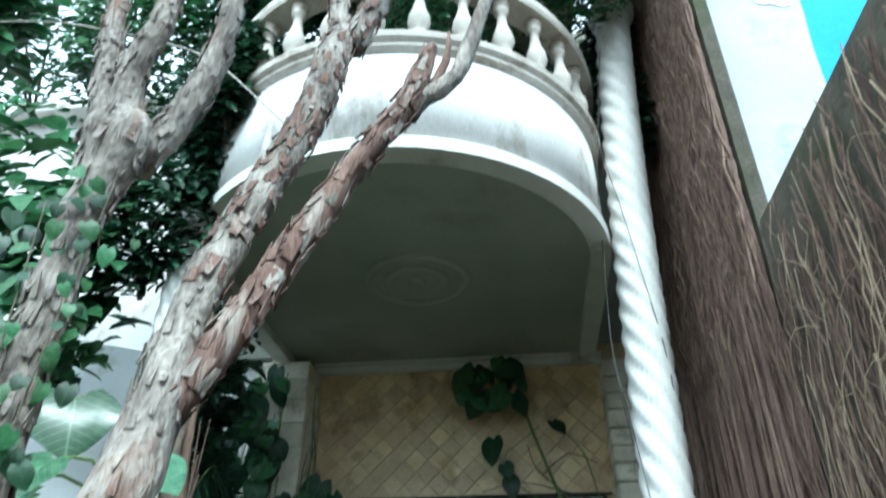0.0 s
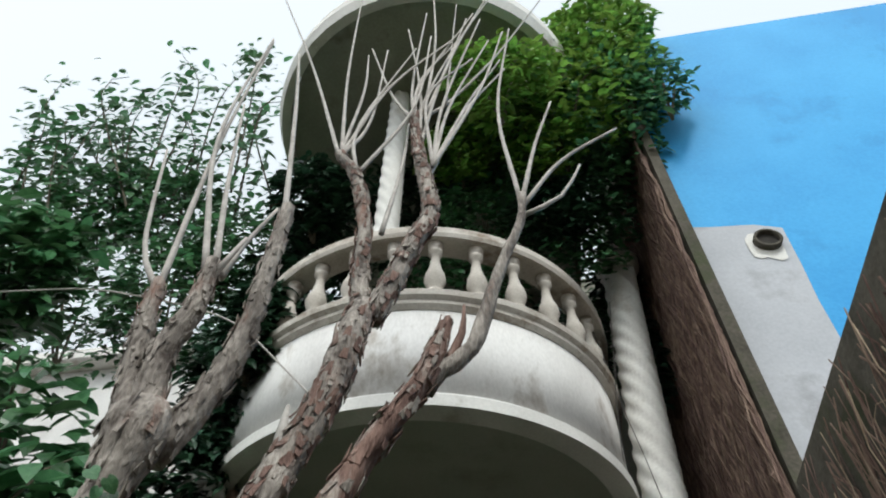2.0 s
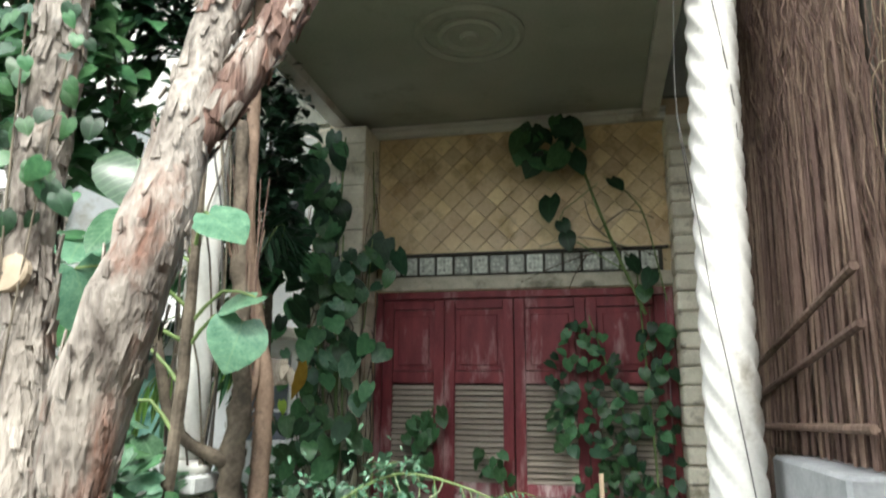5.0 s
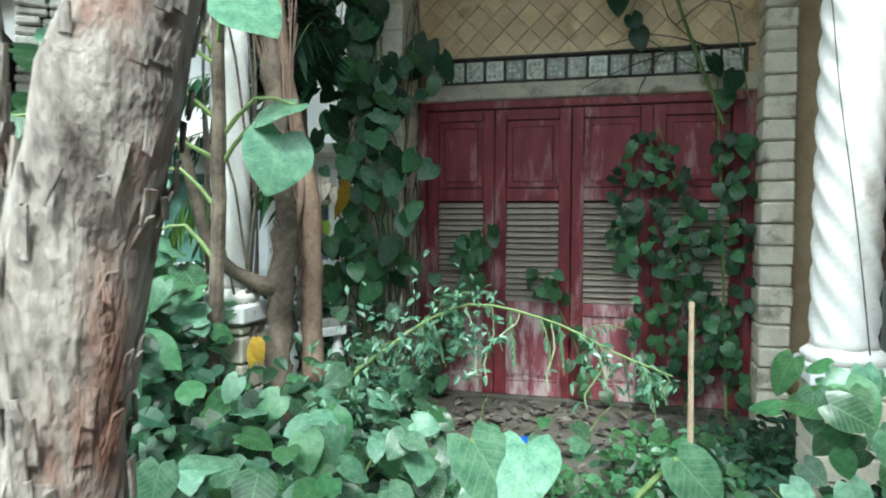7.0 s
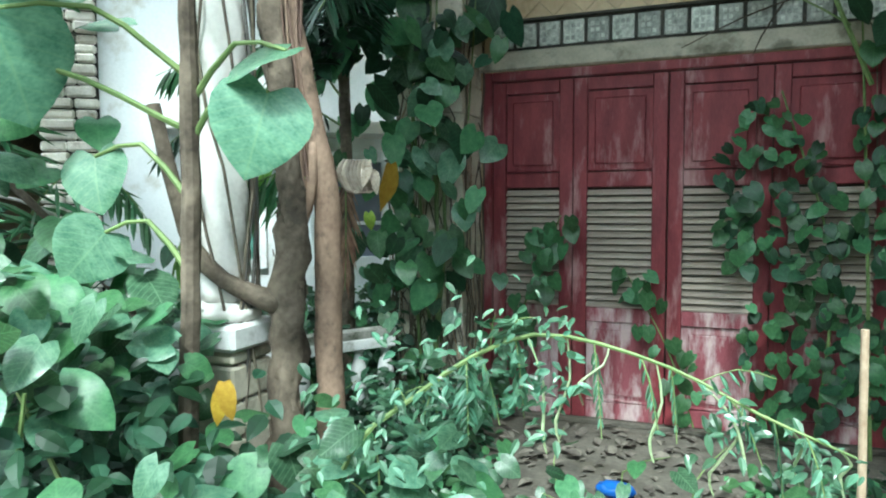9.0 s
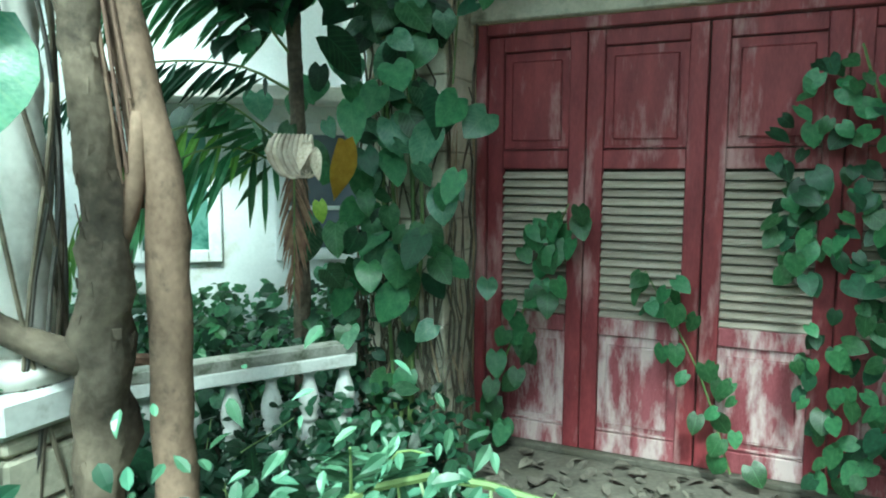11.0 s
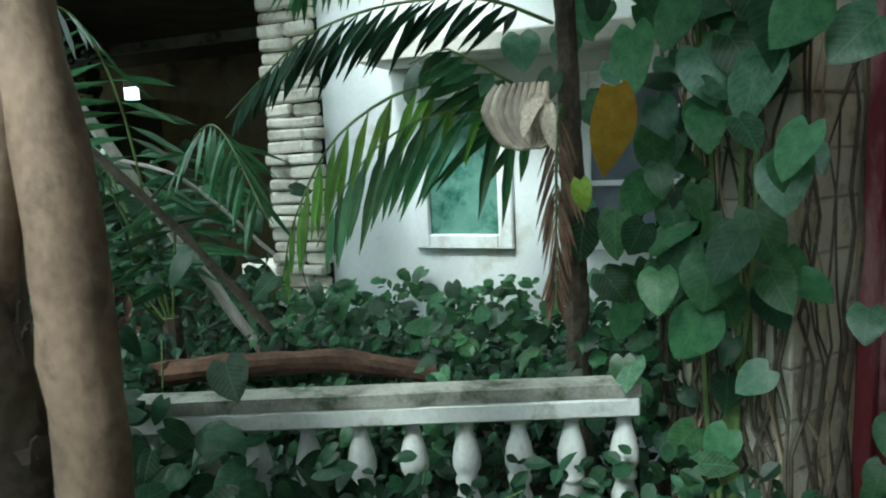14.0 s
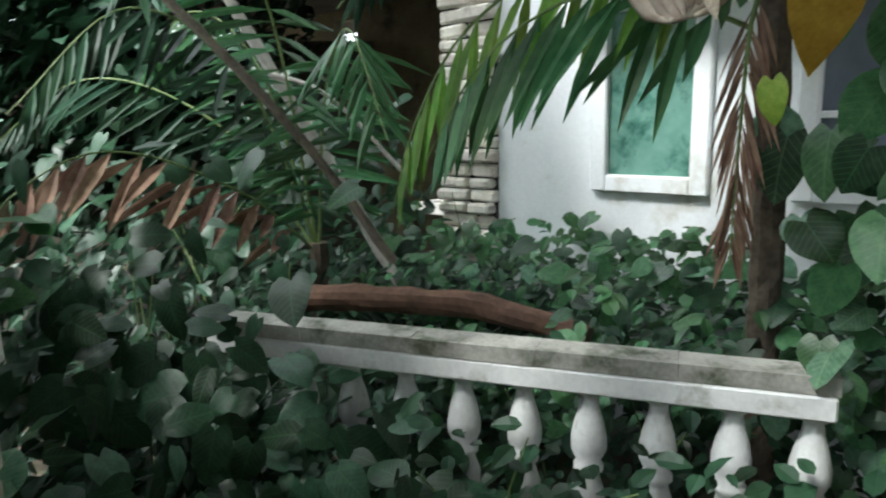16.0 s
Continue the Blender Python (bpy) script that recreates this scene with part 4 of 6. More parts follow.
for pts in ([(-0.15, 0.36, 2.74), (-0.26, 0.36, 2.96), (-0.38, 0.36, 3.52)], [(-0.15, 0.37, 2.74), (-0.2, 0.38, 3.58), (-0.19, 0.38, 4.5)], [(-0.03, 0.36, 2.8), (-0.2, 0.36, 3.59), (-0.19, 0.37, 4.51)], [(0.0, 0.36, 2.8), (-0.08, 0.36, 3.25), (-0.16, 0.36, 3.81)],
            [(0.0, 0.36, 2.76), (0.06, 0.36, 2.92)], [(0.12, 0.42, 3.1), (0.02, 0.42, 3.87), (-0.06, 0.42, 4.4)], [(0.0, 0.4, 2.8), (0.02, 0.42, 2.97), (0.09, 0.42, 3.14)]):
    limb(tree2, [(*p, 0.0105 * (1 - 0.5 * k / (len(pts) - 1))) for k, p in enumerate(pts)], TWIG, 7, 0.12, "twig", step=0.08)

# ---- twin trunks beside the porch column ----
twin = thing("young_tree", "pair of slim tan trunks grown together beside the column", "tree", (-0.66, 2.35, -0.14))
limb(twin, [(-0.64, 2.37, -0.2, 0.0533), (-0.64, 2.38, 0.4, 0.0482), (-0.65, 2.38, 0.9, 0.0430), (-0.655, 2.38, 1.35, 0.0396), (-0.72, 2.36, 1.7, 0.0378), (-0.78, 2.34, 2.2, 0.0361), (-0.8, 2.34, 3.4, 0.0292)], SMOOTHBARK, 14, 0.2, "trunk", "smooth tan trunk with knots")
limb(twin, [(-0.73, 2.27, -0.2, 0.0645), (-0.74, 2.27, 0.35, 0.0585), (-0.745, 2.28, 0.75, 0.0516), (-0.73, 2.29, 1.1, 0.0533), (-0.72, 2.29, 1.35, 0.0396), (-0.76, 2.27, 1.9, 0.0310), (-0.8, 2.26, 2.6, 0.0258)], DARKBARK, 16, 0.7, "trunk", "knotted darker trunk")
flakes(rng, twin, [(-0.73, 2.27, -0.2, 0.06), (-0.745, 2.28, 0.75, 0.05), (-0.73, 2.29, 1.1, 0.05), (-0.72, 2.29, 1.35, 0.039), (-0.76, 2.27, 1.9, 0.03)], 160, 0.013, DARKBARK)
limb(twin, [(-0.73, 2.28, 1.0, 0.0344), (-0.84, 2.2, 1.06, 0.0292), (-0.96, 2.13, 1.2, 0.0241), (-1.04, 2.08, 1.6, 0.0189)], DARKBARK, 10, 0.4)
limb(twin, [(-0.72, 2.3, 1.2, 0.0258), (-0.68, 2.33, 1.35, 0.0206), (-0.67, 2.34, 1.5, 0.0129)], SMOOTHBARK, 9, 0.15)

for k in range(22):
    a0, z1 = rng.uniform(0, 6.28), rng.uniform(1.95, 2.5)
    sp = rng.uniform(0.05, 0.13)
    part("dry_stem", tube([(-0.7 + 0.03 * math.cos(a0), 2.33 + 0.03 * math.sin(a0), rng.uniform(1.25, 1.6), 0.004), (-0.75 + 0.045 * math.cos(a0), 2.32 + 0.045 * math.sin(a0), 1.8, 0.004), (-0.77 + sp * math.cos(a0), 2.31 + sp * math.sin(a0), z1, 0.0025)], 5, 0.15, 0.12), ROOTS, twin)

# ---- wiry stems round the columns ----
wires = thing("wiry_creeper", "thin dark creeper stems wound round the white column", "creeper", (-0.93, 2.24, -0.14))
for k in range(17):
    a0, sgn = rng.uniform(0, 6.28), rng.choice((-1, 1))
    pts = [(-0.93 + (0.1 + 0.03 * max(0, 1 - t)) * math.cos(a0 + sgn * t * 1.3), 2.24 + (0.1 + 0.03 * max(0, 1 - t)) * math.sin(a0 + sgn * t * 1.3), -0.1 + t * 0.75 + 0.05 * math.sin(7 * t + k), 0.005) for t in np.linspace(0, 3.6, 12)]
    part("stem", tube(pts, 5, 0, 0.1), STRAND if k % 3 else METAL, wires)
wires2 = thing("wiry_creeper", "thin wiry stems crossing the white column", "creeper", (1.42, 2.8, -0.14))
for k in range(3):
    a0, sgn = rng.uniform(0, 6.28), rng.choice((-1, 1))
    pts = [(1.42 + (0.135 + 0.01 * math.sin(5 * t)) * math.cos(a0 + sgn * t * 0.9), 2.8 + 0.14 * math.sin(a0 + sgn * t * 0.9), 0.2 + t * 0.9, 0.0028) for t in np.linspace(0, 5.2, 16)]
    part("stem", tube(pts, 5, 0, 0.1), METAL, wires2)

# ---- dry roots over the boundary wall ----
def strands(rng, n, where, mat, name, parent, r=(0.004, 0.012)):
    bm = bmesh.new()
    for _ in range(n):
        tube(where(rng, rng.uniform(*r)), 4, 0, 0.3, bm, smoothed=False)
    ob = part(name, bm, mat, parent)
    return tagged(ob, kind="stuff")


def hang(y0, y1, z0, z1, x, lean=0.25):
    def make(rng, r):
        y, top = rng.uniform(y0, y1), rng.uniform(z0 + 0.5 * (z1 - z0), z1)
        bottom = rng.uniform(z0, top - 0.3)
        yy, out = y, []
        n = max(4, int((top - bottom) / 0.18))
        for k in range(n + 1):
            t = k / n
            yy = min(max(yy + rng.gauss(0, 0.045) + lean * 0.01, y0), y1)
            out.append((x - abs(rng.gauss(0, 0.02)) - r, yy, top + (bottom - top) * t, r * (1 - 0.4 * t)))
        return out
    return make


mat_near = thing("dry_creeper", "mat of dead brown creeper roots hanging on the boundary wall", "creeper", (1.8, 0.3, -0.14))
strands(rng, 800, hang(-1.6, 1.95, -0.1, 2.97, 1.86), ROOTS, "root_mat", mat_near, (0.0015, 0.0045))
strands(rng, 130, hang(-1.2, 1.9, 0.3, 2.98, 1.83, 0.5), ROOTPALE, "tendril_mat", mat_near, (0.0012, 0.003))
mat_tall = thing("dry_creeper", "thick dead root mat covering the tall side wall", "creeper", (1.8, 2.5, -0.14))
strands(rng, 800, hang(2.0, 4.3, 0.0, 7.0, 1.85), ROOTS, "root_mat", mat_tall, (0.003, 0.009))
strands(rng, 420, hang(1.99, 2.7, 0.0, 6.5, 1.85), ROOTS, "root_mat", mat_tall, (0.003, 0.008))


def cross(rng, r):
    y, z, dy, dz = rng.uniform(-1.2, 1.6), rng.uniform(0.6, 2.6), rng.uniform(0.1, 0.34), rng.uniform(-0.7, 0.2)
    return [(1.8 - 0.05 * math.sin(t * 3), y + dy * t, z + dz * t + 0.08 * math.sin(4 * t), r) for t in np.linspace(0, 1, 7)]


strands(rng, 120, cross, ROOTPALE, "crossing_tendril_mat", mat_near, (0.0012, 0.003))
fence = thing("stick_fence", "leaning fence of dry brown sticks on rails", "fence", (1.7, 3.0, 1.0))
for k in range(46):
    y = 2.05 + k * 0.046 + rng.uniform(-0.01, 0.01)
    part("stick", tube([(1.76 + rng.uniform(-0.02, 0.02), y, 1.06, 0.009), (1.77, y + rng.uniform(-0.03, 0.03), 1.8, 0.008), (1.78, y + rng.uniform(-0.06, 0.06), 2.5 + rng.uniform(-0.2, 0.3), 0.006)], 5, 0.1, 0.3), ROOTS, fence)
for z, dz in ((1.2, 0.05), (1.55, 0.3), (1.75, 0.35)):
    part("rail", tube([(1.72, 2.0, z, 0.018), (1.73, 4.2, z - dz, 0.016)], 7, 0.15, 0.2), ROOTS, fence)

# ---- root covered pilaster left of the door ----
pil2 = thing("root_pilaster", "cream pilaster gripped by creeper roots beside the red door", "pilaster", (-1.05, 4.4, 0), kind="structure")
z = -0.02
while z < 3.35:
    hgt = 0.15 + 0.04 * random.random()
    e = 0.01 * random.random()
    part("stone_block", boxed(-1.28 - e, -0.875 + e, 4.26 - e, WALL_Y - 0.004, z, z + hgt - 0.004, bevel=0.006), PILASTER, pil2)
    z += hgt


def climb(rng, r):
    side, ys = rng.random() < 0.25, rng.uniform(4.25, 4.58)
    x, z1, out = rng.uniform(-1.3, -0.88), rng.uniform(0.5, 3.3), []
    n = int(6 + z1 * 5)
    for k in range(n + 1):
        t = k / n
        x += rng.gauss(0, 0.04)
        x = min(max(x, -1.32), -0.86)
        ys = min(max(ys + rng.gauss(0, 0.04), 4.24), 4.6)
        if side:
            x = -0.86 + r * 0.5 + abs(rng.gauss(0, 0.008))
        out.append((x, 4.235 - r - abs(rng.gauss(0, 0.012)) if not side else ys, -0.02 + z1 * t, r * (1.25 - 0.7 * t + 0.9 * max(0, 0.12 - t) * 8)))
    return out


strands(rng, 30, climb, STRAND, "climbing_root_mat", pil2, (0.003, 0.0075))
strands(rng, 12, climb, STRAND, "thick_root_mat", pil2, (0.005, 0.009))
strands(rng, 8, climb, ROOTPALE, "pale_root_mat", pil2, (0.002, 0.005))

# ---- large leaved creepers on the pilaster and the door ----
rng = random.Random(11)


def creeper(name, label, at, stems, spots, meshes, facing, droop=0.7, stem_mat=STEM):
    pl = thing(name, label, "creeper", at)
    for pts in stems:
        part("stem", tube(pts, 5, 0.1, 0.12), stem_mat, pl)
    leaves_on(pl, spots, meshes, facing, droop, "leaf", rng)
    return pl


spots = []
for _ in range(140):
    z = rng.uniform(0.85, 2.35) if rng.random() < 0.87 else rng.uniform(0.15, 0.85)
    x = rng.gauss(-1.07, 0.19) - 0.04 * (z - 1)
    spots.append((Vector((x, 4.16 - abs(rng.gauss(0, 0.12)) - max(0, -1.1 - x) * 0.5, z)), rng.uniform(0.09, 0.17) * (0.8 if z < 0.8 else 1)))
for p, s in (((-0.8, 4.05, 1.72), 0.2), ((-0.83, 4.02, 1.58), 0.19), ((-1.02, 4.0, 1.62), 0.17), ((-1.12, 3.85, 1.68), 0.18), ((-1.0, 4.05, 1.92), 0.16), ((-1.2, 3.8, 1.95), 0.22), ((-1.05, 3.9, 2.25), 0.2), ((-0.78, 4.1, 2.35), 0.24), ((-1.3, 3.7, 2.2), 0.25)):
    spots.append((Vector(p), s))
pcreep = creeper("heart_creeper", "heart leaved green creeper climbing the rooted pilaster", (-1.1, 4.2, 0.0),
                 [[(-1.1 + 0.1 * math.sin(k), 4.2, 0.0, 0.012), (-1.05 + 0.1 * math.cos(k), 4.18, 1.2, 0.01), (-1.1 + 0.12 * math.sin(2 * k), 4.17, 2.5, 0.007)] for k in range(4)],
                 spots, HEART + HEARTDARK[:2] + HEARTPALE, (0.45, -0.85, 0.35))
placed("golden_leaf", GOLDEN, pcreep, leaf_pose(Vector((-1.07, 3.72, 1.52)), 0.26, (0.7, -0.75, 0.1), 3.0, random.Random(2)), "withered golden leaf")
placed("lime_leaf", LIME, pcreep, leaf_pose(Vector((-1.2, 3.72, 1.27)), 0.09, (0.7, -0.7, 0.2), 1.5, random.Random(3)), "yellowing leaf")
curl = thing("dry_leaf_bundle", "bleached dry leaf curled up, caught in the creeper", "dead leaf", (-1.1, 3.43, 1.46))
bm = bmesh.new()
for k in range(9):
    a = k * 0.33 - 1.3
    tube([(-1.16 + 0.012 * k, 3.4 + 0.01 * k, 1.53, 0.006), (-1.18 + 0.014 * k, 3.38 + 0.012 * k, 1.47 - 0.01 * math.cos(a), 0.016), (-1.15 + 0.012 * k, 3.41 + 0.01 * k, 1.39 + 0.012 * math.sin(a * 2), 0.01), (-1.1 + 0.006 * k, 3.44, 1.37, 0.004)], 6, 0.2, 0.03, bm)
part("curled_blade", bm, DRYLEAF, curl, "", True)
for k in range(4):
    placed("dry_blade", DRY, curl, leaf_pose(Vector((-1.07 + 0.015 * k, 3.45, 1.5 - 0.01 * k)), 0.11, (0.5, -0.8, 0.1), 3.0, random.Random(k)))


def patch(n, x0, x1, z0, z1, y, size, shape):
    out = []
    while len(out) < n:
        x, z = rng.uniform(x0, x1), rng.uniform(z0, z1)
        if shape((x - x0) / (x1 - x0), (z - z0) / (z1 - z0)):
            out.append((Vector((x, y - abs(rng.gauss(0, 0.05)), z)), rng.uniform(*size)))
    return out


creeper("door_creeper", "dense green creeper hanging over the red door", (0.95, 4.5, 0.0), [[(1.0, 4.55, 0.0, 0.01), (1.05, 4.52, 1.0, 0.008), (0.8, 4.52, 1.9, 0.005)], [(1.25, 4.5, 0.0, 0.01), (1.2, 4.5, 1.2, 0.008), (1.15, 4.52, 2.3, 0.005)]],
        patch(295, 0.42, 1.36, 0.12, 1.85, 4.52, (0.06, 0.1), lambda u, v: (u > 0.3 * (1 - v) + 0.05 * math.sin(20 * v) and u < 1.0 and v < 0.62 + 0.5 * (1 - abs(u - 0.35) * 2) * (u < 0.85)) or (u > 0.75)), HEARTDARK + HEART, (-0.2, -0.9, 0.35))
creeper("door_creeper", "young bright creeper crossing the door's first leaf", (-0.6, 4.55, 0.0), [[(-0.8, 4.56, 0.05, 0.008), (-0.62, 4.56, 0.6, 0.006), (-0.36, 4.56, 1.25, 0.004)]],
        patch(46, -0.84, -0.28, 0.05, 1.26, 4.55, (0.085, 0.13), lambda u, v: abs(u - 0.15 - 0.65 * v) < 0.22), HEART, (-0.1, -0.9, 0.3))
creeper("door_creeper", "small green creeper low on the door", (0.1, 4.56, 0.0), [[(0.4, 4.57, 0.05, 0.006), (0.25, 4.57, 0.5, 0.005), (0.0, 4.57, 0.95, 0.003)]],
        patch(30, -0.1, 0.5, 0.1, 0.98, 4.565, (0.06, 0.1), lambda u, v: abs(u - 0.95 + 0.75 * v) < 0.2), HEART, (-0.1, -0.9, 0.3))

# creeper stems and leaves under the porch ceiling
creeper("ceiling_creeper", "dark creeper sprawling up the tiled wall to the ceiling", (0.95, 4.5, 2.0), [[(1.2, 4.5, 1.9, 0.012), (0.98, 4.48, 2.46, 0.012), (0.8, 4.46, 3.0, 0.01), (0.72, 4.45, 3.4, 0.008)], [(1.1, 4.5, 2.2, 0.006), (0.6, 4.5, 2.6, 0.004), (0.9, 4.5, 2.9, 0.004)], [(1.35, 4.5, 2.0, 0.006), (1.2, 4.49, 2.7, 0.005), (0.95, 4.5, 2.95, 0.003)]],
        patch(30, 0.25, 0.85, 3.0, 3.42, 4.42, (0.12, 0.2), lambda u, v: (u - 0.55) ** 2 + (v - 0.6) ** 2 < 0.2) + [(Vector((0.55, 4.4, 2.78)), 0.22), (Vector((0.66, 4.4, 2.5)), 0.15), (Vector((-0.72, 4.35, 2.5)), 0.3), (Vector((-0.62, 4.35, 2.4)), 0.2), (Vector((1.0, 4.4, 2.9)), 0.14), (Vector((1.25, 4.4, 2.2)), 0.16), (Vector((1.1, 4.4, 2.3)), 0.14)], HEARTDARK, (0, -0.9, 0.1))
creeper("bare_creeper", "thin dark creeper stems straggling over the vent blocks", (1.03, 4.56, 2.43), [[(*p, 0.006 - 0.0015 * i) for i, p in enumerate(q)] for q in (
    ((1.03, 4.55, 2.43), (0.6, 4.56, 2.3), (0.3, 4.57, 2.17)), ((1.03, 4.55, 2.43), (0.85, 4.54, 2.6), (0.8, 4.55, 2.78)), ((1.03, 4.55, 2.43), (1.2, 4.54, 2.2), (1.23, 4.53, 1.85), (1.24, 4.53, 1.4)),
    ((1.03, 4.55, 2.43), (1.2, 4.54, 2.38), (1.37, 4.53, 2.3)), ((1.03, 4.55, 2.43), (0.75, 4.54, 2.5), (0.45, 4.55, 2.44)), ((0.8, 4.55, 2.36), (0.7, 4.55, 2.2), (0.66, 4.57, 2.1)), ((0.9, 4.54, 2.55), (1.1, 4.54, 2.7), (1.3, 4.54, 2.62)))],
        [(Vector((0.62, 4.5, 2.62)), 0.12), (Vector((1.2, 4.48, 2.1)), 0.13), (Vector((1.3, 4.48, 1.8)), 0.14)], HEARTDARK, (0, -0.9, 0.2), 0.7, STRAND)
creeper("ceiling_creeper", "tall dark stem with drooping leaves in the porch corner", (-1.05, 4.3, 0.5), [[(-1.0, 4.25, 0.5, 0.012), (-1.05, 4.22, 2.2, 0.01), (-1.02, 4.2, 3.3, 0.007)], [(-0.85, 4.3, 1.8, 0.006), (-0.8, 4.3, 2.6, 0.005), (-0.82, 4.3, 3.2, 0.004)]],
        patch(75, -1.5, -0.85, 2.0, 3.35, 4.15, (0.1, 0.2), lambda u, v: u < 0.75 or v < 0.5), HEARTDARK, (0.1, -0.9, 0.1))

creeper("trunk_creeper", "small green creeper climbing the bare knobbed trunk", (0.02, 0.3, 0.9), [[(0.05, 0.24, 0.9, 0.002), (-0.02, 0.26, 1.5, 0.002), (-0.06, 0.27, 2.05, 0.0015)], [(0.0, 0.25, 1.0, 0.002), (0.03, 0.27, 1.7, 0.0015), (0.05, 0.29, 2.1, 0.0015)]],
        [(Vector((rng.gauss(-0.01, 0.05), rng.uniform(0.22, 0.34), rng.uniform(1.5, 2.1))), rng.uniform(0.02, 0.04)) for _ in range(60)] + [(Vector((rng.gauss(-0.15, 0.05), rng.uniform(0.28, 0.42), rng.uniform(1.3, 2.1))), rng.uniform(0.03, 0.055)) for _ in range(40)], HEART + HEARTDARK, (0.4, -0.8, 0.2), 0.7, STRAND)

# ---- the big leaved bush ----
def bush_spots(n, x0, x1, y0, y1, size):
    out = []
    while len(out) < n:
        x, y, z = rng.uniform(x0, x1), rng.uniform(y0, y1), rng.uniform(0.05, 1.3)
        top = 1.22 - 0.75 * max(0, x + 0.75) - 0.1 * abs(y - 1.4)
        if z < top and not (-0.8 < x < -0.4 and z > 0.74) and rng.random() < 0.3 + 0.7 * (z / top) and math.hypot(x - 0.45, y - 1.0) > 0.5 and math.hypot(x, y - 0.4) > 0.6:
            out.append((Vector((x, y, z)), rng.uniform(*size)))
    return out


bush = thing("garden_bush", "dense bush of large pale green heart leaves", "bush", (-0.7, 1.5, -0.14))
for k in range(14):
    x, y = rng.uniform(-1.4, -0.1), rng.uniform(1.1, 2.0)
    part("stem", tube([(x, y, -0.15, 0.012), (x + rng.uniform(-0.1, 0.1), y + rng.uniform(-0.1, 0.1), 0.3, 0.008), (x + rng.uniform(-0.2, 0.2), y + rng.uniform(-0.2, 0.2), 0.55, 0.004)], 5, 0.1, 0.15), STEM, bush)
leaves_on(bush, bush_spots(295, -1.3, 0.05, 0.95, 2.1, (0.07, 0.125)), HEARTPALE, lambda p: (0.4, -0.55, 0.8), 0.5, "leaf", rng)
bush2 = thing("garden_bush", "green heart leaved bush spreading along the garden", "bush", (-1.4, 1.6, -0.14))
for k in range(8):
    x, y = rng.uniform(-2.2, -1.0), rng.uniform(1.1, 2.0)
    part("stem", tube([(x, y, -0.15, 0.012), (x + rng.uniform(-0.1, 0.1), y, 0.3, 0.008), (x + rng.uniform(-0.2, 0.2), y, 0.6, 0.004)], 5, 0.1, 0.15), STEM, bush2)
leaves_on(bush2, bush_spots(290, -2.3, -0.5, 1.2, 2.2, (0.075, 0.13)), HEARTPALE + HEART, lambda p: (0.45, -0.5, 0.8), 0.5, "leaf", rng)
bush3 = thing("garden_bush", "low green bush filling the foot of the path", "bush", (-0.3, 1.5, -0.14))
leaves_on(bush3, [(q, s) for q, s in bush_spots(420, -0.9, 0.15, 1.0, 2.3, (0.06, 0.115)) if q.z < 0.75][:290], HEART + HEARTPALE, lambda p: (0.3, -0.65, 0.7), 0.5, "leaf", rng)
bush4 = thing("garden_bush", "taller leafy bush rising under the giant leaves", "bush", (-1.3, 1.9, -0.14))
for k in range(8):
    x, y = rng.uniform(-1.9, -0.8), rng.uniform(1.4, 1.9)
    part("stem", tube([(x, y, -0.15, 0.012), (x + rng.uniform(-0.1, 0.1), y, 0.5, 0.008), (x + rng.uniform(-0.2, 0.2), y, 0.95, 0.004)], 5, 0.1, 0.15), STEM, bush4)
tops = []
while len(tops) < 270:
    x, y, z = rng.uniform(-2.3, -0.75), rng.uniform(1.3, 2.0), rng.uniform(0.8, 1.55)
    if z < 1.1 + 0.5 * (-0.75 - x):
        tops.append((Vector((x, y, z)), rng.uniform(0.08, 0.15)))
while len(tops) < 296:
    tops.append((Vector((rng.uniform(-1.75, -1.0), rng.uniform(1.75, 2.15), rng.uniform(1.4, 2.0))), rng.uniform(0.11, 0.19)))
leaves_on(bush4, tops, HEARTPALE + HEART, lambda p: (0.45, -0.5, 0.8), 0.5, "leaf", rng)
placed("golden_leaf", GOLDEN, bush, leaf_pose(Vector((-0.535, 1.74, 0.92)), 0.09, (0.3, -0.9, 0.3), 2.5, random.Random(9)), "withered golden leaf")
placed("golden_leaf", GOLDEN, bush, leaf_pose(Vector((-0.55, 1.745, 0.9)), 0.08, (0.6, -0.7, 0.3), 2.5, random.Random(8)), "withered golden leaf")
placed("golden_leaf", GOLDEN, bush, leaf_pose(Vector((-0.75, 1.45, 0.6)), 0.1, (0.6, -0.7, 0.3), 2.5, random.Random(7)), "withered golden leaf")

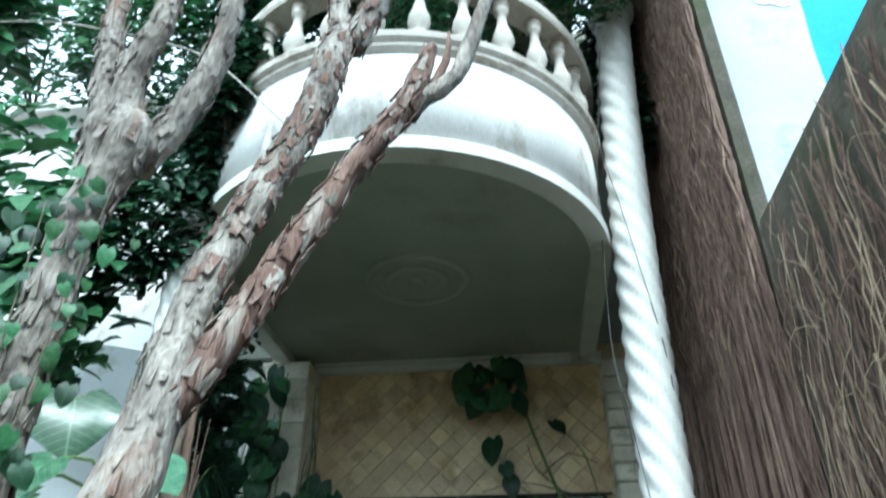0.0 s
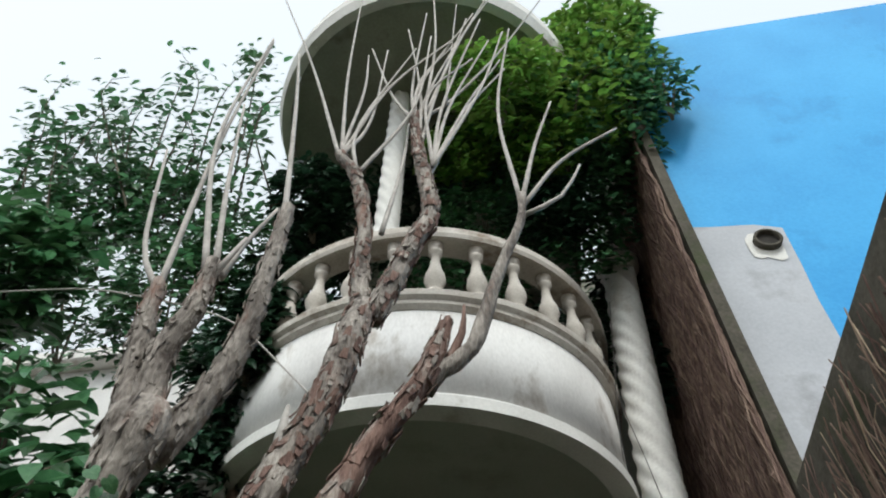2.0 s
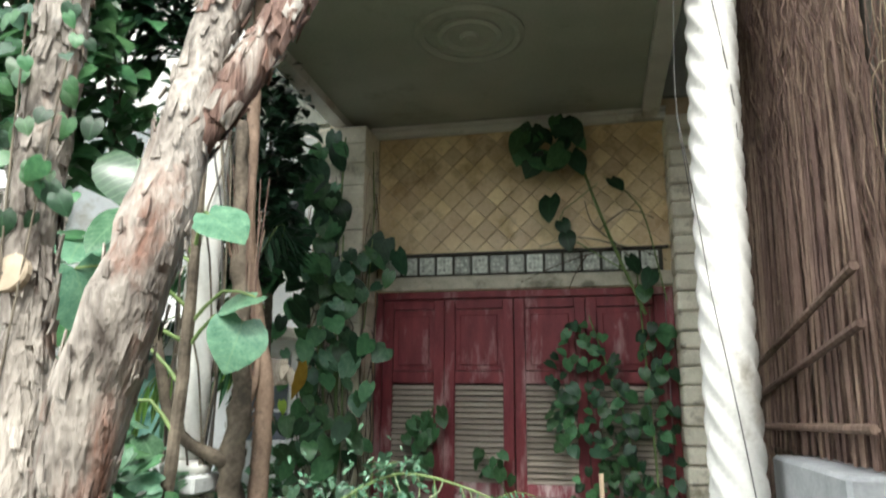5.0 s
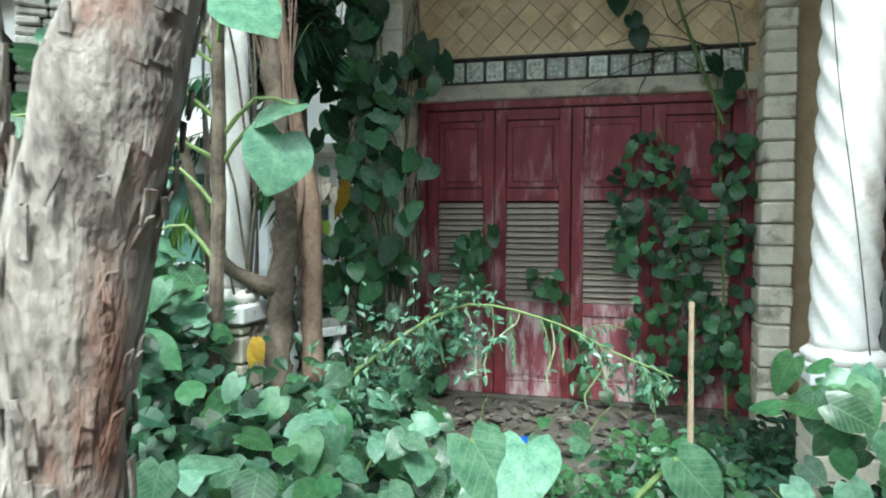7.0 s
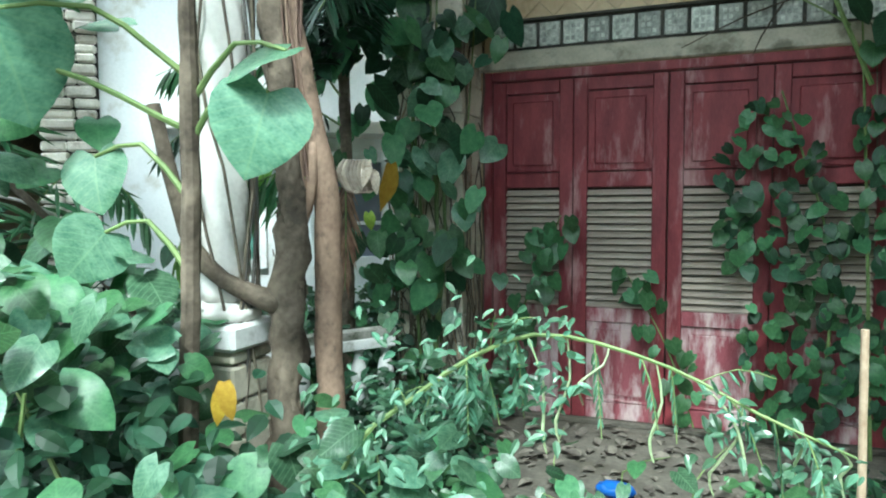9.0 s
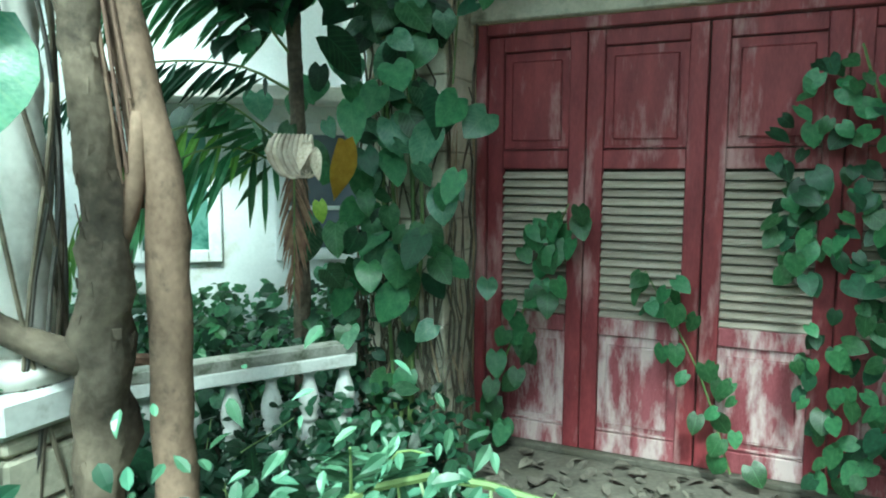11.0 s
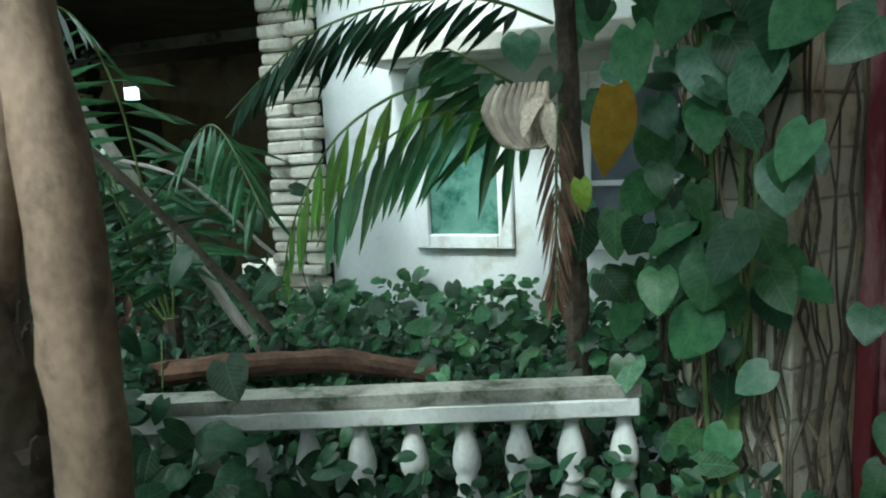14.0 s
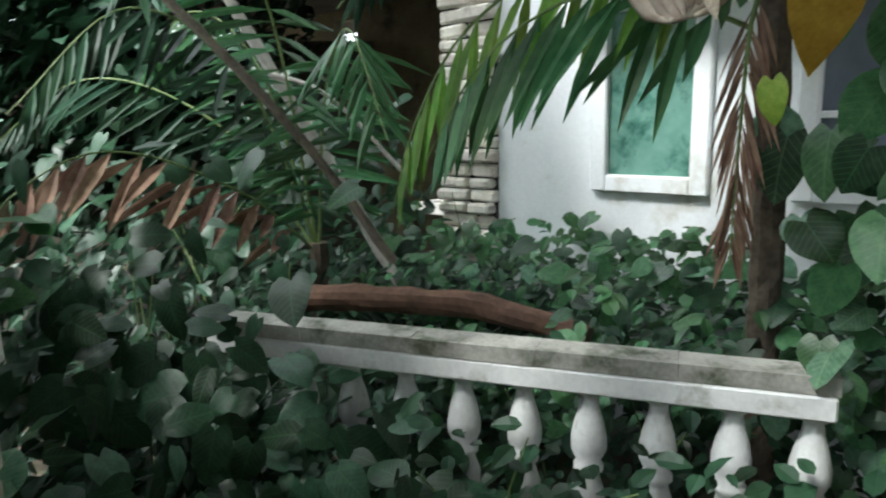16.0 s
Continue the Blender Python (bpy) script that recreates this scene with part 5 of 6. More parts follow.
# ---- giant leaved aroid over the bush ----
aroid = thing("giant_aroid", "tall aroid with giant pale green leaves on long stalks", "plant", (-0.85, 1.95, -0.14))
part("stem", tube([(-0.9, 2.0, -0.2, 0.03), (-0.86, 1.98, 0.6, 0.028), (-0.8, 1.95, 1.3, 0.025), (-0.78, 1.93, 2.3, 0.02)], 9, 0.2), DARKBARK, aroid)
for k, (p, size, f) in enumerate((((-0.54, 1.93, 1.58), 0.23, (0.25, -0.95, 0.3)), ((-0.5, 1.95, 1.68), 0.17, (0.4, -0.8, 0.5)), ((-1.1, 1.64, 1.76), 0.29, (0.5, -0.75, 0.45)), ((-1.07, 1.9, 1.44), 0.17, (0.5, -0.8, 0.4)), ((-0.95, 1.7, 1.98), 0.22, (0.3, -0.5, 0.8)), ((-0.62, 1.75, 1.98), 0.2, (0.3, -0.8, 0.4)), ((-1.02, 1.88, 1.24), 0.17, (0.5, -0.8, 0.3)), ((-1.35, 1.6, 1.62), 0.2, (0.5, -0.8, 0.4)), ((-1.3, 1.9, 1.95), 0.28, (0.4, -0.6, 0.6)), ((-1.0, 1.8, 2.25), 0.28, (0.4, -0.6, 0.6)))):
    lf = placed("giant_leaf", HEARTPALE[k % 2], aroid, leaf_pose(Vector(p), size, f, 0.9, random.Random(k)) @ Matrix.Diagonal((1.3, 0.95, 1, 1)))
    part("stalk", tube([(-0.8, 1.95, p[2] - 0.12, 0.009), ((p[0] - 0.8) / 2, (p[1] + 1.95) / 2, p[2] + 0.03, 0.007), (*p, 0.005)], 6, 0.05), STEM, aroid)

# ---- low plants over the garden soil ----
def clear_of_log(p):
    """Whether a leaf at p leaves the fallen log bare towards the porch."""
    along = (p.x + 2.5) * 0.53 + (p.y - 2.85) * 0.85
    across = (p.x + 2.5) * 0.85 - (p.y - 2.85) * 0.53
    return not (-0.1 < along < 0.95 and -0.12 < across < 0.75 and p.z > 0.5)


def low_plants(name, label, n, x0, x1, y0, y1, z0, z1, size, meshes, at, keep=None, facing=(0.1, -0.5, 0.85)):
    pl = thing(name, label, "plants", at)
    out = []
    while len(out) < n:
        p = Vector((rng.uniform(x0, x1), rng.uniform(y0, y1), rng.uniform(z0, z1)))
        if (keep is None or keep(p)) and clear_of_log(p):
            out.append((p, rng.uniform(*size)))
    for k in range(8):
        x, y = rng.uniform(x0, x1), rng.uniform(y0, y1)
        part("stem", tube([(x, y, -0.16, 0.005), (x + rng.uniform(-0.12, 0.12), y + rng.uniform(-0.1, 0.1), z1 * 0.3, 0.004), (x + rng.uniform(-0.25, 0.25), y + rng.uniform(-0.2, 0.2), z1 * 0.6, 0.002)], 5, 0.1, 0.1), STEM, pl)
    leaves_on(pl, out, meshes, facing, 0.4, "leaf", rng)
    return pl


low_plants("undergrowth", "low green undergrowth in the porch entrance", 240, -0.6, 1.2, 1.5, 3.6, -0.1, 0.5, (0.06, 0.12), HEART + LONG + HEARTPALE, (0.3, 2.5, -0.14), lambda p: p.z < 0.55 - 0.15 * (p.y - 1.5) and (p.z < 0.22 or math.hypot(p.x - 0.2, p.y - 2.2) > 0.55))
# only dark leaf meshes here: their colour stands in for shade by the rail
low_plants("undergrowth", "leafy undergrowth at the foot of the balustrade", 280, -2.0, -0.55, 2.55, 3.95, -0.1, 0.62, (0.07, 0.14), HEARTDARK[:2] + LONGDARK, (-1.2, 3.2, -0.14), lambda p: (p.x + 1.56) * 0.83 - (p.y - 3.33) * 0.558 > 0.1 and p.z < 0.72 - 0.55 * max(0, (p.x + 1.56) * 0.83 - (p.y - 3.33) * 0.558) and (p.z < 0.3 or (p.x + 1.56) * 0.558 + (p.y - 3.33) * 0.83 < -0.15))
pl = thing("undergrowth", "leafy plants crowding over the balustrade's end, coloured dark for shade", "plants", (-1.6, 2.9, -0.14))
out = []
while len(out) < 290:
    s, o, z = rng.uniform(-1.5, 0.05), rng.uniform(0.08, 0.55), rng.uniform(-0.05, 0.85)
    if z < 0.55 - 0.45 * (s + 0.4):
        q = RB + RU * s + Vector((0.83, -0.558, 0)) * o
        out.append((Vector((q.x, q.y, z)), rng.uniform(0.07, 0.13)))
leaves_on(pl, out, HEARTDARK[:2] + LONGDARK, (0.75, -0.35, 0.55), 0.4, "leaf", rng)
low_plants("undergrowth", "dense ivy bed between the balustrade and the white wall", 300, -3.1, -1.2, 3.1, 4.9, -0.1, 0.78, (0.05, 0.1), HEART + HEARTDARK, (-2.1, 3.9, -0.14), lambda p: -1.6 < (p.x + 1.56) * 0.83 - (p.y - 3.33) * 0.558 < -0.14 and (p.x + 2.68) * 0.586 - (p.y - 4.08) * 0.81 > 0.05 and p.z > 0.25, (0.5, -0.5, 0.7))
low_plants("undergrowth", "small leaved ivy spilling below the green window", 300, -3.1, -1.2, 3.1, 4.9, 0.2, 0.8, (0.045, 0.085), HEART + HEARTDARK + HEARTPALE, (-2.2, 4.0, -0.14), lambda p: -1.6 < (p.x + 1.56) * 0.83 - (p.y - 3.33) * 0.558 < -0.14 and (p.x + 2.68) * 0.586 - (p.y - 4.08) * 0.81 > 0.05, (0.5, -0.5, 0.7))
# dark leaves again, shade put into the colour round the column's foot
low_plants("undergrowth", "weeds crowding round the column's foot, coloured dark for shade", 280, -1.7, -0.55, 2.2, 3.1, -0.1, 0.75, (0.06, 0.12), HEARTDARK[:2] + LONGDARK, (-1.1, 2.7, -0.14), lambda p: (p.x + 1.56) * 0.83 - (p.y - 3.33) * 0.558 > 0.12 and p.z < 0.78 - 0.5 * (p.x + 1.7), (0.75, 0.2, 0.6))
low_plants("undergrowth", "broad leaved plants by the column's stone pedestal", 90, 0.9, 1.6, 1.3, 1.75, 0.0, 0.95, (0.06, 0.11), HEART + HEARTPALE, (1.2, 1.5, -0.14), lambda p: p.z < 0.5 + 0.9 * (p.x - 0.85), (-0.4, -0.7, 0.5))
# these two garden plantings also take their shade from the dark leaf colour
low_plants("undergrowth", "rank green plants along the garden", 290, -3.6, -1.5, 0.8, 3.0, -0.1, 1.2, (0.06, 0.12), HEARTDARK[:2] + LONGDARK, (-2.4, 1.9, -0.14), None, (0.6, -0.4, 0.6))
low_plants("undergrowth", "plants in front of the carport, coloured dark for shade", 260, -4.2, -2.3, 2.0, 3.6, -0.1, 1.5, (0.07, 0.14), HEARTDARK[:2] + LONGDARK, (-3.1, 2.9, -0.14), lambda p: p.z < 1.5 - 1.1 * max(0, p.x + 3.2), (0.7, -0.3, 0.5))
low_plants("undergrowth", "bright leaves of a shrub by the boundary wall", 40, 0.95, 1.3, 1.4, 1.7, 0.45, 1.0, (0.06, 0.11), HEART + HEARTPALE, (1.05, 1.5, -0.14), None, (-0.4, -0.8, 0.4))
big = thing("broad_leaf_plant", "broad ribbed leaves arching over the path", "plant", (0.45, 1.35, -0.14))
for k, (p, s, f) in enumerate((((0.2, 1.55, 0.72), 0.24, (0.1, -0.8, 0.6)), ((0.34, 1.6, 0.7), 0.2, (0.3, -0.7, 0.6)), ((0.72, 1.6, 0.7), 0.18, (-0.2, -0.8, 0.6)), ((0.86, 1.6, 0.55), 0.18, (-0.2, -0.7, 0.7)), ((0.55, 1.4, 0.42), 0.22, (0, -0.6, 0.8)))):
    placed("broad_leaf", HEARTPALE[k % 2], big, leaf_pose(Vector(p), s, f, 0.5, random.Random(20 + k)))
    part("stalk", tube([(0.45, 1.5, -0.15, 0.012), (0.5 * (p[0] + 0.45), p[1], p[2] * 0.7, 0.01), (*p, 0.007)], 6, 0.05), STEM, big)

# ---- arching twig with feathery leaves and pods ----
arch = thing("podded_shrub", "arching green shrub branch hung with pale pods", "shrub", (-0.33, 1.85, -0.14))
line = [(-0.5, 1.75, -0.15, 0.009), (-0.33, 1.85, 0.66, 0.007), (-0.18, 1.98, 0.86, 0.0065), (0.0, 2.08, 0.98, 0.006), (0.15, 2.11, 1.0, 0.0055), (0.38, 2.13, 0.94, 0.0045), (0.56, 2.11, 0.86, 0.004), (0.74, 2.07, 0.8, 0.0025)]
part("stem", tube(line, 6, 0.1, 0.06), STEM, arch)
fine = smooth_line(line, 0.03)
spots = []
for k, q in enumerate(fine):
    p = Vector(q[:3])
    if -0.35 < p.x < 0.12 and p.z > 0.6:
        for _ in range(16):
            spots.append((p + Vector((rng.gauss(0, 0.085), rng.gauss(0, 0.06), rng.gauss(-0.03, 0.09))), rng.uniform(0.02, 0.045)))
    if p.x > 0.05 and k % 3 == 0:
        d = Vector((rng.gauss(0, 0.06), rng.gauss(0, 0.05), -rng.uniform(0.05, 0.24)))
        part("pod", tube([(*p, 0.002), (*(p + d * 0.5 + Vector((0.02, 0, 0))), 0.0032), (*(p + d), 0.004), (*(p + d + Vector((0.01, 0, -0.05))), 0.002)], 5, 0, 0.05), PALEPOD, arch)
        for _ in range(20):
            spots.append((p + d * rng.random() * 1.2 + Vector((rng.gauss(0, 0.028), rng.gauss(0, 0.028), rng.gauss(0, 0.02))), rng.uniform(0.02, 0.05)))
spots = [(p, s) for p, s in spots if abs((p.x - 0.41) * 0.907 + (p.y - 1.85) * 0.42) > 0.1]
leaf_cloud("feathery_foliage", spots, LEAFPALE, "fine feathery leaflets", "leaves", (0.1, -0.6, 0.7), 0.5, rng, arch, 0.4)
stake = thing("garden_stake", "thin bare stick standing in the porch litter", "stick", (0.84, 2.57, 0.0))
part("stick", tube([(0.85, 2.57, -0.01, 0.011), (0.845, 2.57, 0.5, 0.011), (0.84, 2.57, 0.98, 0.01)], 8, 0.08), ROOTPALE, stake)

# ---- palm behind the balustrade ----
palm = thing("palm", "slender palm with arching feather fronds beside the balustrade", "palm", (-1.5, 3.95, -0.14))
part("trunk", tube([(-1.48, 3.98, -0.2, 0.05), (-1.46, 3.95, 0.8, 0.042), (-1.43, 3.9, 1.5, 0.035), (-1.42, 3.86, 2.3, 0.03)], 10, 0.2, 0.04, freq=20), DARKBARK, palm)


def frond(parent, pts, n, length, mat, hang_down=0.8, width=0.028, seed=0, thick=0.007):
    r = random.Random(seed)
    rachis = part("frond", tube([(*p, thick * (1 - 0.7 * k / (len(pts) - 1))) for k, p in enumerate(pts)], 6, 0, 0.06), STEM, parent)
    line = smooth_line([(*p, 0) for p in pts], 0.02)
    bm = bmesh.new()
    for k in range(n):
        i = int((0.12 + 0.86 * k / n) * (len(line) - 2))
        p, d = Vector(line[i][:3]), Vector((line[i + 1] - line[i])[:3]).normalized()
        ll = length * (0.55 + 0.45 * math.sin(math.pi * min(1, 0.15 + k / n))) * r.uniform(0.85, 1.1)
        for s in (-1, 1):
            side = d.cross(Vector((0, 0, 1))).normalized() * s
            go = (side * r.uniform(0.45, 0.7) + d * r.uniform(0.5, 0.8) + Vector((0, 0, -hang_down * r.uniform(0.7, 1.2)))).normalized()
            fl = go.cross(d).normalized()
            w = fl.cross(go).normalized() * width * 0.5
            drop = Vector((0, 0, -0.16 * ll * hang_down))
            a, m1, m2, tip = p, p + go * ll * 0.35, p + go * ll * 0.7 + drop * 0.4, p + go * ll + drop
            vs = [bm.verts.new(v) for v in (a, m1 - w, m1 + fl * width * 0.25, m1 + w, m2 - w * 0.9, m2 + fl * width * 0.25, m2 + w * 0.9, tip)]
            for f in ((0, 2, 1), (0, 3, 2), (1, 2, 5, 4), (2, 3, 6, 5), (4, 5, 7), (5, 6, 7)):
                bm.faces.new([vs[q] for q in f])
    me = part("frond_blade", bm, mat, rachis)
    return tagged(me, kind="stuff")


r2 = random.Random(77)
for k, (x, dz, dx) in enumerate([(-0.2, 0.02, -0.05), (-0.12, -0.16, -0.05), (-0.08, -0.2, 0.02), (-0.04, -0.2, 0.06), (-0.03, 0.1, 0.03), (0.0, 0.08, 0.1), (0.03, -0.22, 0.03), (-0.15, -0.1, -0.12), (0.3, -0.18, 0.05), (0.38, -0.2, 0.02), (0.5, -0.16, 0.08), (0.58, -0.22, 0.03), (0.66, -0.2, 0.05), (0.45, 0.02, 0.18), (0.2, -0.25, 0.03)]):
    q = min(fine, key=lambda v: abs(v[0] - x) + (5 if v[2] < 0.6 else 0))
    p = Vector(q[:3])
    side = Vector((dx, r2.uniform(-0.06, 0.02), dz)) * 0.85
    end = p + side
    frond(arch, [tuple(p), tuple(p + side * 0.5 + Vector((0, 0, 0.025))), tuple(end)], 13, 0.062 if x < 0.1 else 0.04, LEAFPALE, 0.35 if x < 0.1 else 1.1, 0.012 if x < 0.1 else 0.006, 200 + k, 0.0022)

frond(palm, [(-1.43, 3.84, 1.4), (-1.45, 3.63, 1.47), (-1.52, 3.49, 1.49), (-1.61, 3.35, 1.43), (-1.67, 3.23, 1.31), (-1.72, 3.12, 1.1)], 12, 0.36, LEAF, 1.0, 0.036, 1)
frond(palm, [(-1.43, 3.84, 1.5), (-1.62, 3.5, 1.58), (-1.8, 3.26, 1.44), (-1.88, 3.12, 1.18), (-1.9, 3.06, 0.95)], 14, 0.3, LEAFSUN, 1.4, 0.028, 8)
frond(palm, [(-1.43, 3.84, 1.75), (-1.5, 3.63, 1.82), (-1.65, 3.4, 1.82), (-1.77, 3.19, 1.75), (-1.83, 3.06, 1.64), (-1.9, 2.93, 1.5)], 24, 0.27, LEAFDARKSHADE, 0.7, 0.024, 2)
frond(palm, [(-1.43, 3.84, 1.5), (-1.4, 3.6, 1.58), (-1.45, 3.45, 1.66), (-1.5, 3.35, 1.62)], 10, 0.24, LEAF, 0.6, 0.045, 3)
frond(palm, [(-1.43, 3.86, 1.9), (-1.55, 3.7, 2.1), (-1.8, 3.45, 2.15), (-2.1, 3.2, 1.95)], 28, 0.34, LEAF, 0.8, 0.026, 4)
frond(palm, [(-1.43, 3.86, 2.2), (-1.2, 3.6, 2.4), (-1.1, 3.3, 2.35), (-1.05, 3.0, 2.1)], 26, 0.34, LEAFDARKSHADE, 0.8, 0.026, 5)
frond(palm, [(-1.42, 3.86, 1.5), (-1.38, 3.8, 1.4), (-1.37, 3.78, 1.15), (-1.38, 3.78, 0.85)], 24, 0.2, DRYFROND, 1.0, 0.014, 6)
palm2 = thing("palm", "young palm in shade with drooping fronds", "palm", (-2.9, 2.9, -0.14))
part("trunk", tube([(-2.9, 2.9, -0.2, 0.05), (-2.9, 2.9, 0.7, 0.04)], 9, 0.2, 0.05), DARKBARK, palm2)
for k, (dx, dy, top) in enumerate(((-0.5, -0.5, 1.7), (0.3, -0.6, 1.6), (0.6, 0.1, 1.5), (-0.3, -0.9, 1.4), (0.5, -0.35, 1.9), (0.45, -0.75, 1.12))):
    frond(palm2, [(-2.9, 2.9, 0.65), (-2.9 + dx * 0.4, 2.9 + dy * 0.4, top * 0.85), (-2.9 + dx, 2.9 + dy, top), (-2.9 + dx * 1.6, 2.9 + dy * 1.6, top - 0.35)], 15 if k == 5 else 26, 0.36, DRYFROND if k == 5 else (LEAF, LEAFDARKSHADE)[k % 2], 0.7, 0.045 if k == 5 else 0.03, 10 + k)

log = thing("fallen_log", "fallen red brown palm trunk lying behind the balustrade", "log", (-2.4, 3.1, 0.4))
part("log", tube([(-2.62, 2.75, 0.54, 0.05), (-2.45, 3.08, 0.55, 0.048), (-2.24, 3.4, 0.55, 0.048), (-1.95, 3.7, 0.5, 0.042)], 12, 0.25, 0.04), LOG, log)
dead = thing("fallen_branch", "long dead grey branches leaning in the shade", "branch", (-2.7, 2.9, 0.5))
for k, pts in enumerate(([(-3.1, 2.4, 2.1), (-2.95, 2.66, 1.59), (-2.85, 2.95, 1.05), (-2.6, 3.2, 0.55)], [(-2.55, 2.3, 1.75), (-2.36, 2.63, 1.4), (-2.27, 2.9, 1.06), (-2.15, 3.1, 0.75)], [(-2.9, 2.75, 1.4), (-2.6, 2.95, 1.3), (-2.35, 3.2, 1.0)])):
    part("limb", tube([(*p, 0.024 - 0.008 * k) for p in pts], 8, 0.3), (TWIG, STRAND, TWIG)[k], dead)

# ---- small leaves filling the depth of the beds, most coloured dark for shade ----
def bed(name, label, n, x0, x1, y0, y1, z0, z1, size, mat, seed, keep=None, facing=(0.3, -0.5, 0.8), narrow=0.6):
    q, out = random.Random(seed), []
    while len(out) < n:
        p = Vector((q.uniform(x0, x1), q.uniform(y0, y1), q.uniform(z0, z1)))
        if keep is None or keep(p):
            out.append((p, q.uniform(*size)))
    return leaf_cloud(name, out, mat, label, "plants", facing, 0.5, q, None, narrow)


def off_rail(p):
    """How far a point stands in front of the balustrade's middle line."""
    return (p.x + 1.56) * 0.83 - (p.y - 3.33) * 0.558


bed("weed_bed", "small leaved weeds under the balustrade, coloured dark for shade", 2600, -2.5, -0.6, 2.2, 4.1, -0.1, 0.5, (0.04, 0.085), LEAFDARKSHADE, 61, lambda p: 0.1 < off_rail(p) < 0.8 and p.z < 0.5 - 0.25 * off_rail(p))
bed("weed_bed", "ivy leaves behind the balusters, coloured dark for shade", 2600, -3.1, -1.0, 2.6, 4.6, -0.1, 0.66, (0.04, 0.08), LEAFDARKSHADE, 62, lambda p: -1.2 < off_rail(p) < -0.12 and clear_of_log(p))
bed("weed_bed", "green ivy below the window", 1500, -3.1, -1.0, 3.0, 4.9, 0.35, 0.82, (0.035, 0.075), LEAF, 63, lambda p: -1.4 < off_rail(p) < -0.2 and clear_of_log(p) and (p.x + 2.68) * 0.586 - (p.y - 4.08) * 0.81 > 0.05 and p.z < 0.74 + 0.08 * math.sin(9 * p.x + 5 * p.y))
bed("weed_bed", "low mixed weeds over the porch entrance", 2200, -0.7, 1.35, 1.6, 3.9, -0.1, 0.3, (0.035, 0.085), LEAF, 64, lambda p: p.z < 0.3 - 0.09 * max(0, p.y - 2.2) + 0.1 * noise.noise((p.x * 3, p.y * 3, 0)) and (p.y < 3.0 or p.x > 0.5 or p.x < -0.45))
bed("weed_bed", "weeds along the porch edge beside the column, coloured dark for shade", 1300, 0.65, 1.5, 1.9, 3.7, -0.1, 0.42, (0.04, 0.09), LEAFDARKSHADE, 67, lambda p: p.z < 0.1 + 0.35 * (p.x - 0.65) and (p.z < 0.02 or math.hypot(p.x - 1.43, p.y - 2.8) > 0.2))
bed("weed_bed", "leaves inside the big bush, coloured dark for shade", 2600, -2.3, -0.15, 1.05, 2.2, -0.1, 1.0, (0.05, 0.1), LEAFDARKSHADE, 65, lambda p: p.z < 0.95 - 0.75 * max(0, p.x + 0.75) and math.hypot(p.x + 0.93, p.y - 2.24) > 0.3)
bed("weed_bed", "leaves in front of the carport, coloured dark for shade", 3200, -4.4, -2.2, 1.6, 3.9, -0.1, 1.9, (0.06, 0.13), LEAFDARKSHADE, 66, lambda p: off_rail(p) < 0.3 and clear_of_log(p) and p.z < 0.5 + 0.8 * max(0, -2.7 - p.x) and (p.x + 2.68) * 0.586 - (p.y - 4.08) * 0.81 > 0.1, (0.7, -0.3, 0.6), 0.4)

# ---- leaf litter by the door ----
spots = [(Vector((rng.uniform(-0.7, 1.3), rng.uniform(3.2, 4.55), 0.005 + rng.random() * 0.03)), rng.uniform(0.04, 0.1)) for _ in range(420)]
leaf_cloud("leaf_litter", spots, LITTER, "brown dry leaves scattered over the porch floor", "leaf litter", (0, 0, 1), 0.1, rng)
spots = [(Vector((rng.uniform(-3, 1.8), rng.uniform(-1.5, 3.0), -0.1 + rng.random() * 0.05)), rng.uniform(0.04, 0.1)) for _ in range(900)]
leaf_cloud("leaf_litter", spots, DRYFROND, "old leaves scattered over the garden soil", "leaf litter", (0, 0, 1), 0.1, rng)
scrap = thing("plastic_scrap", "crumpled blue plastic scrap lying in the litter", "litter", (0.09, 3.6, 0.0))
bm = bmesh.new()
bmesh.ops.create_icosphere(bm, subdivisions=3, radius=1, matrix=Matrix.Translation((0.09, 3.6, 0.03)) @ Matrix.Diagonal((0.09, 0.05, 0.035, 1)))
for v in bm.verts:
    v.co += Vector((0, 0, 0.02)) * noise.noise(v.co * 40)
part("scrap", bm, BLUEPLASTIC, scrap, "", True)

# ---- creepers over the upper storey ----
def mass(name, label, blobs, mat, size, parent_at, seed, facing=(0, -0.6, 0.7), narrow=0.55):
    r = random.Random(seed)
    pl = thing(name, label, "creeper", parent_at)
    spots = []
    for c, rad, n in blobs:
        spots += blob(r, c, rad, n, size)
    leaf_cloud("foliage", spots, mat, "", "leaves", facing, 0.6, r, pl, narrow)
    for c, rad, n in blobs:
        for _ in range(3):
            q = Vector(c) + Vector((r.uniform(-1, 1) * rad[0], r.uniform(-1, 1) * rad[1], r.uniform(-1, 1) * rad[2])) * 0.8
            part("branch", tube([(c[0], c[1] + rad[1] * 0.6, c[2] - rad[2], 0.014), (*((Vector(c) + q) / 2), 0.009), (*q, 0.003)], 5, 0.1, 0.2), STRAND, pl)
    return pl


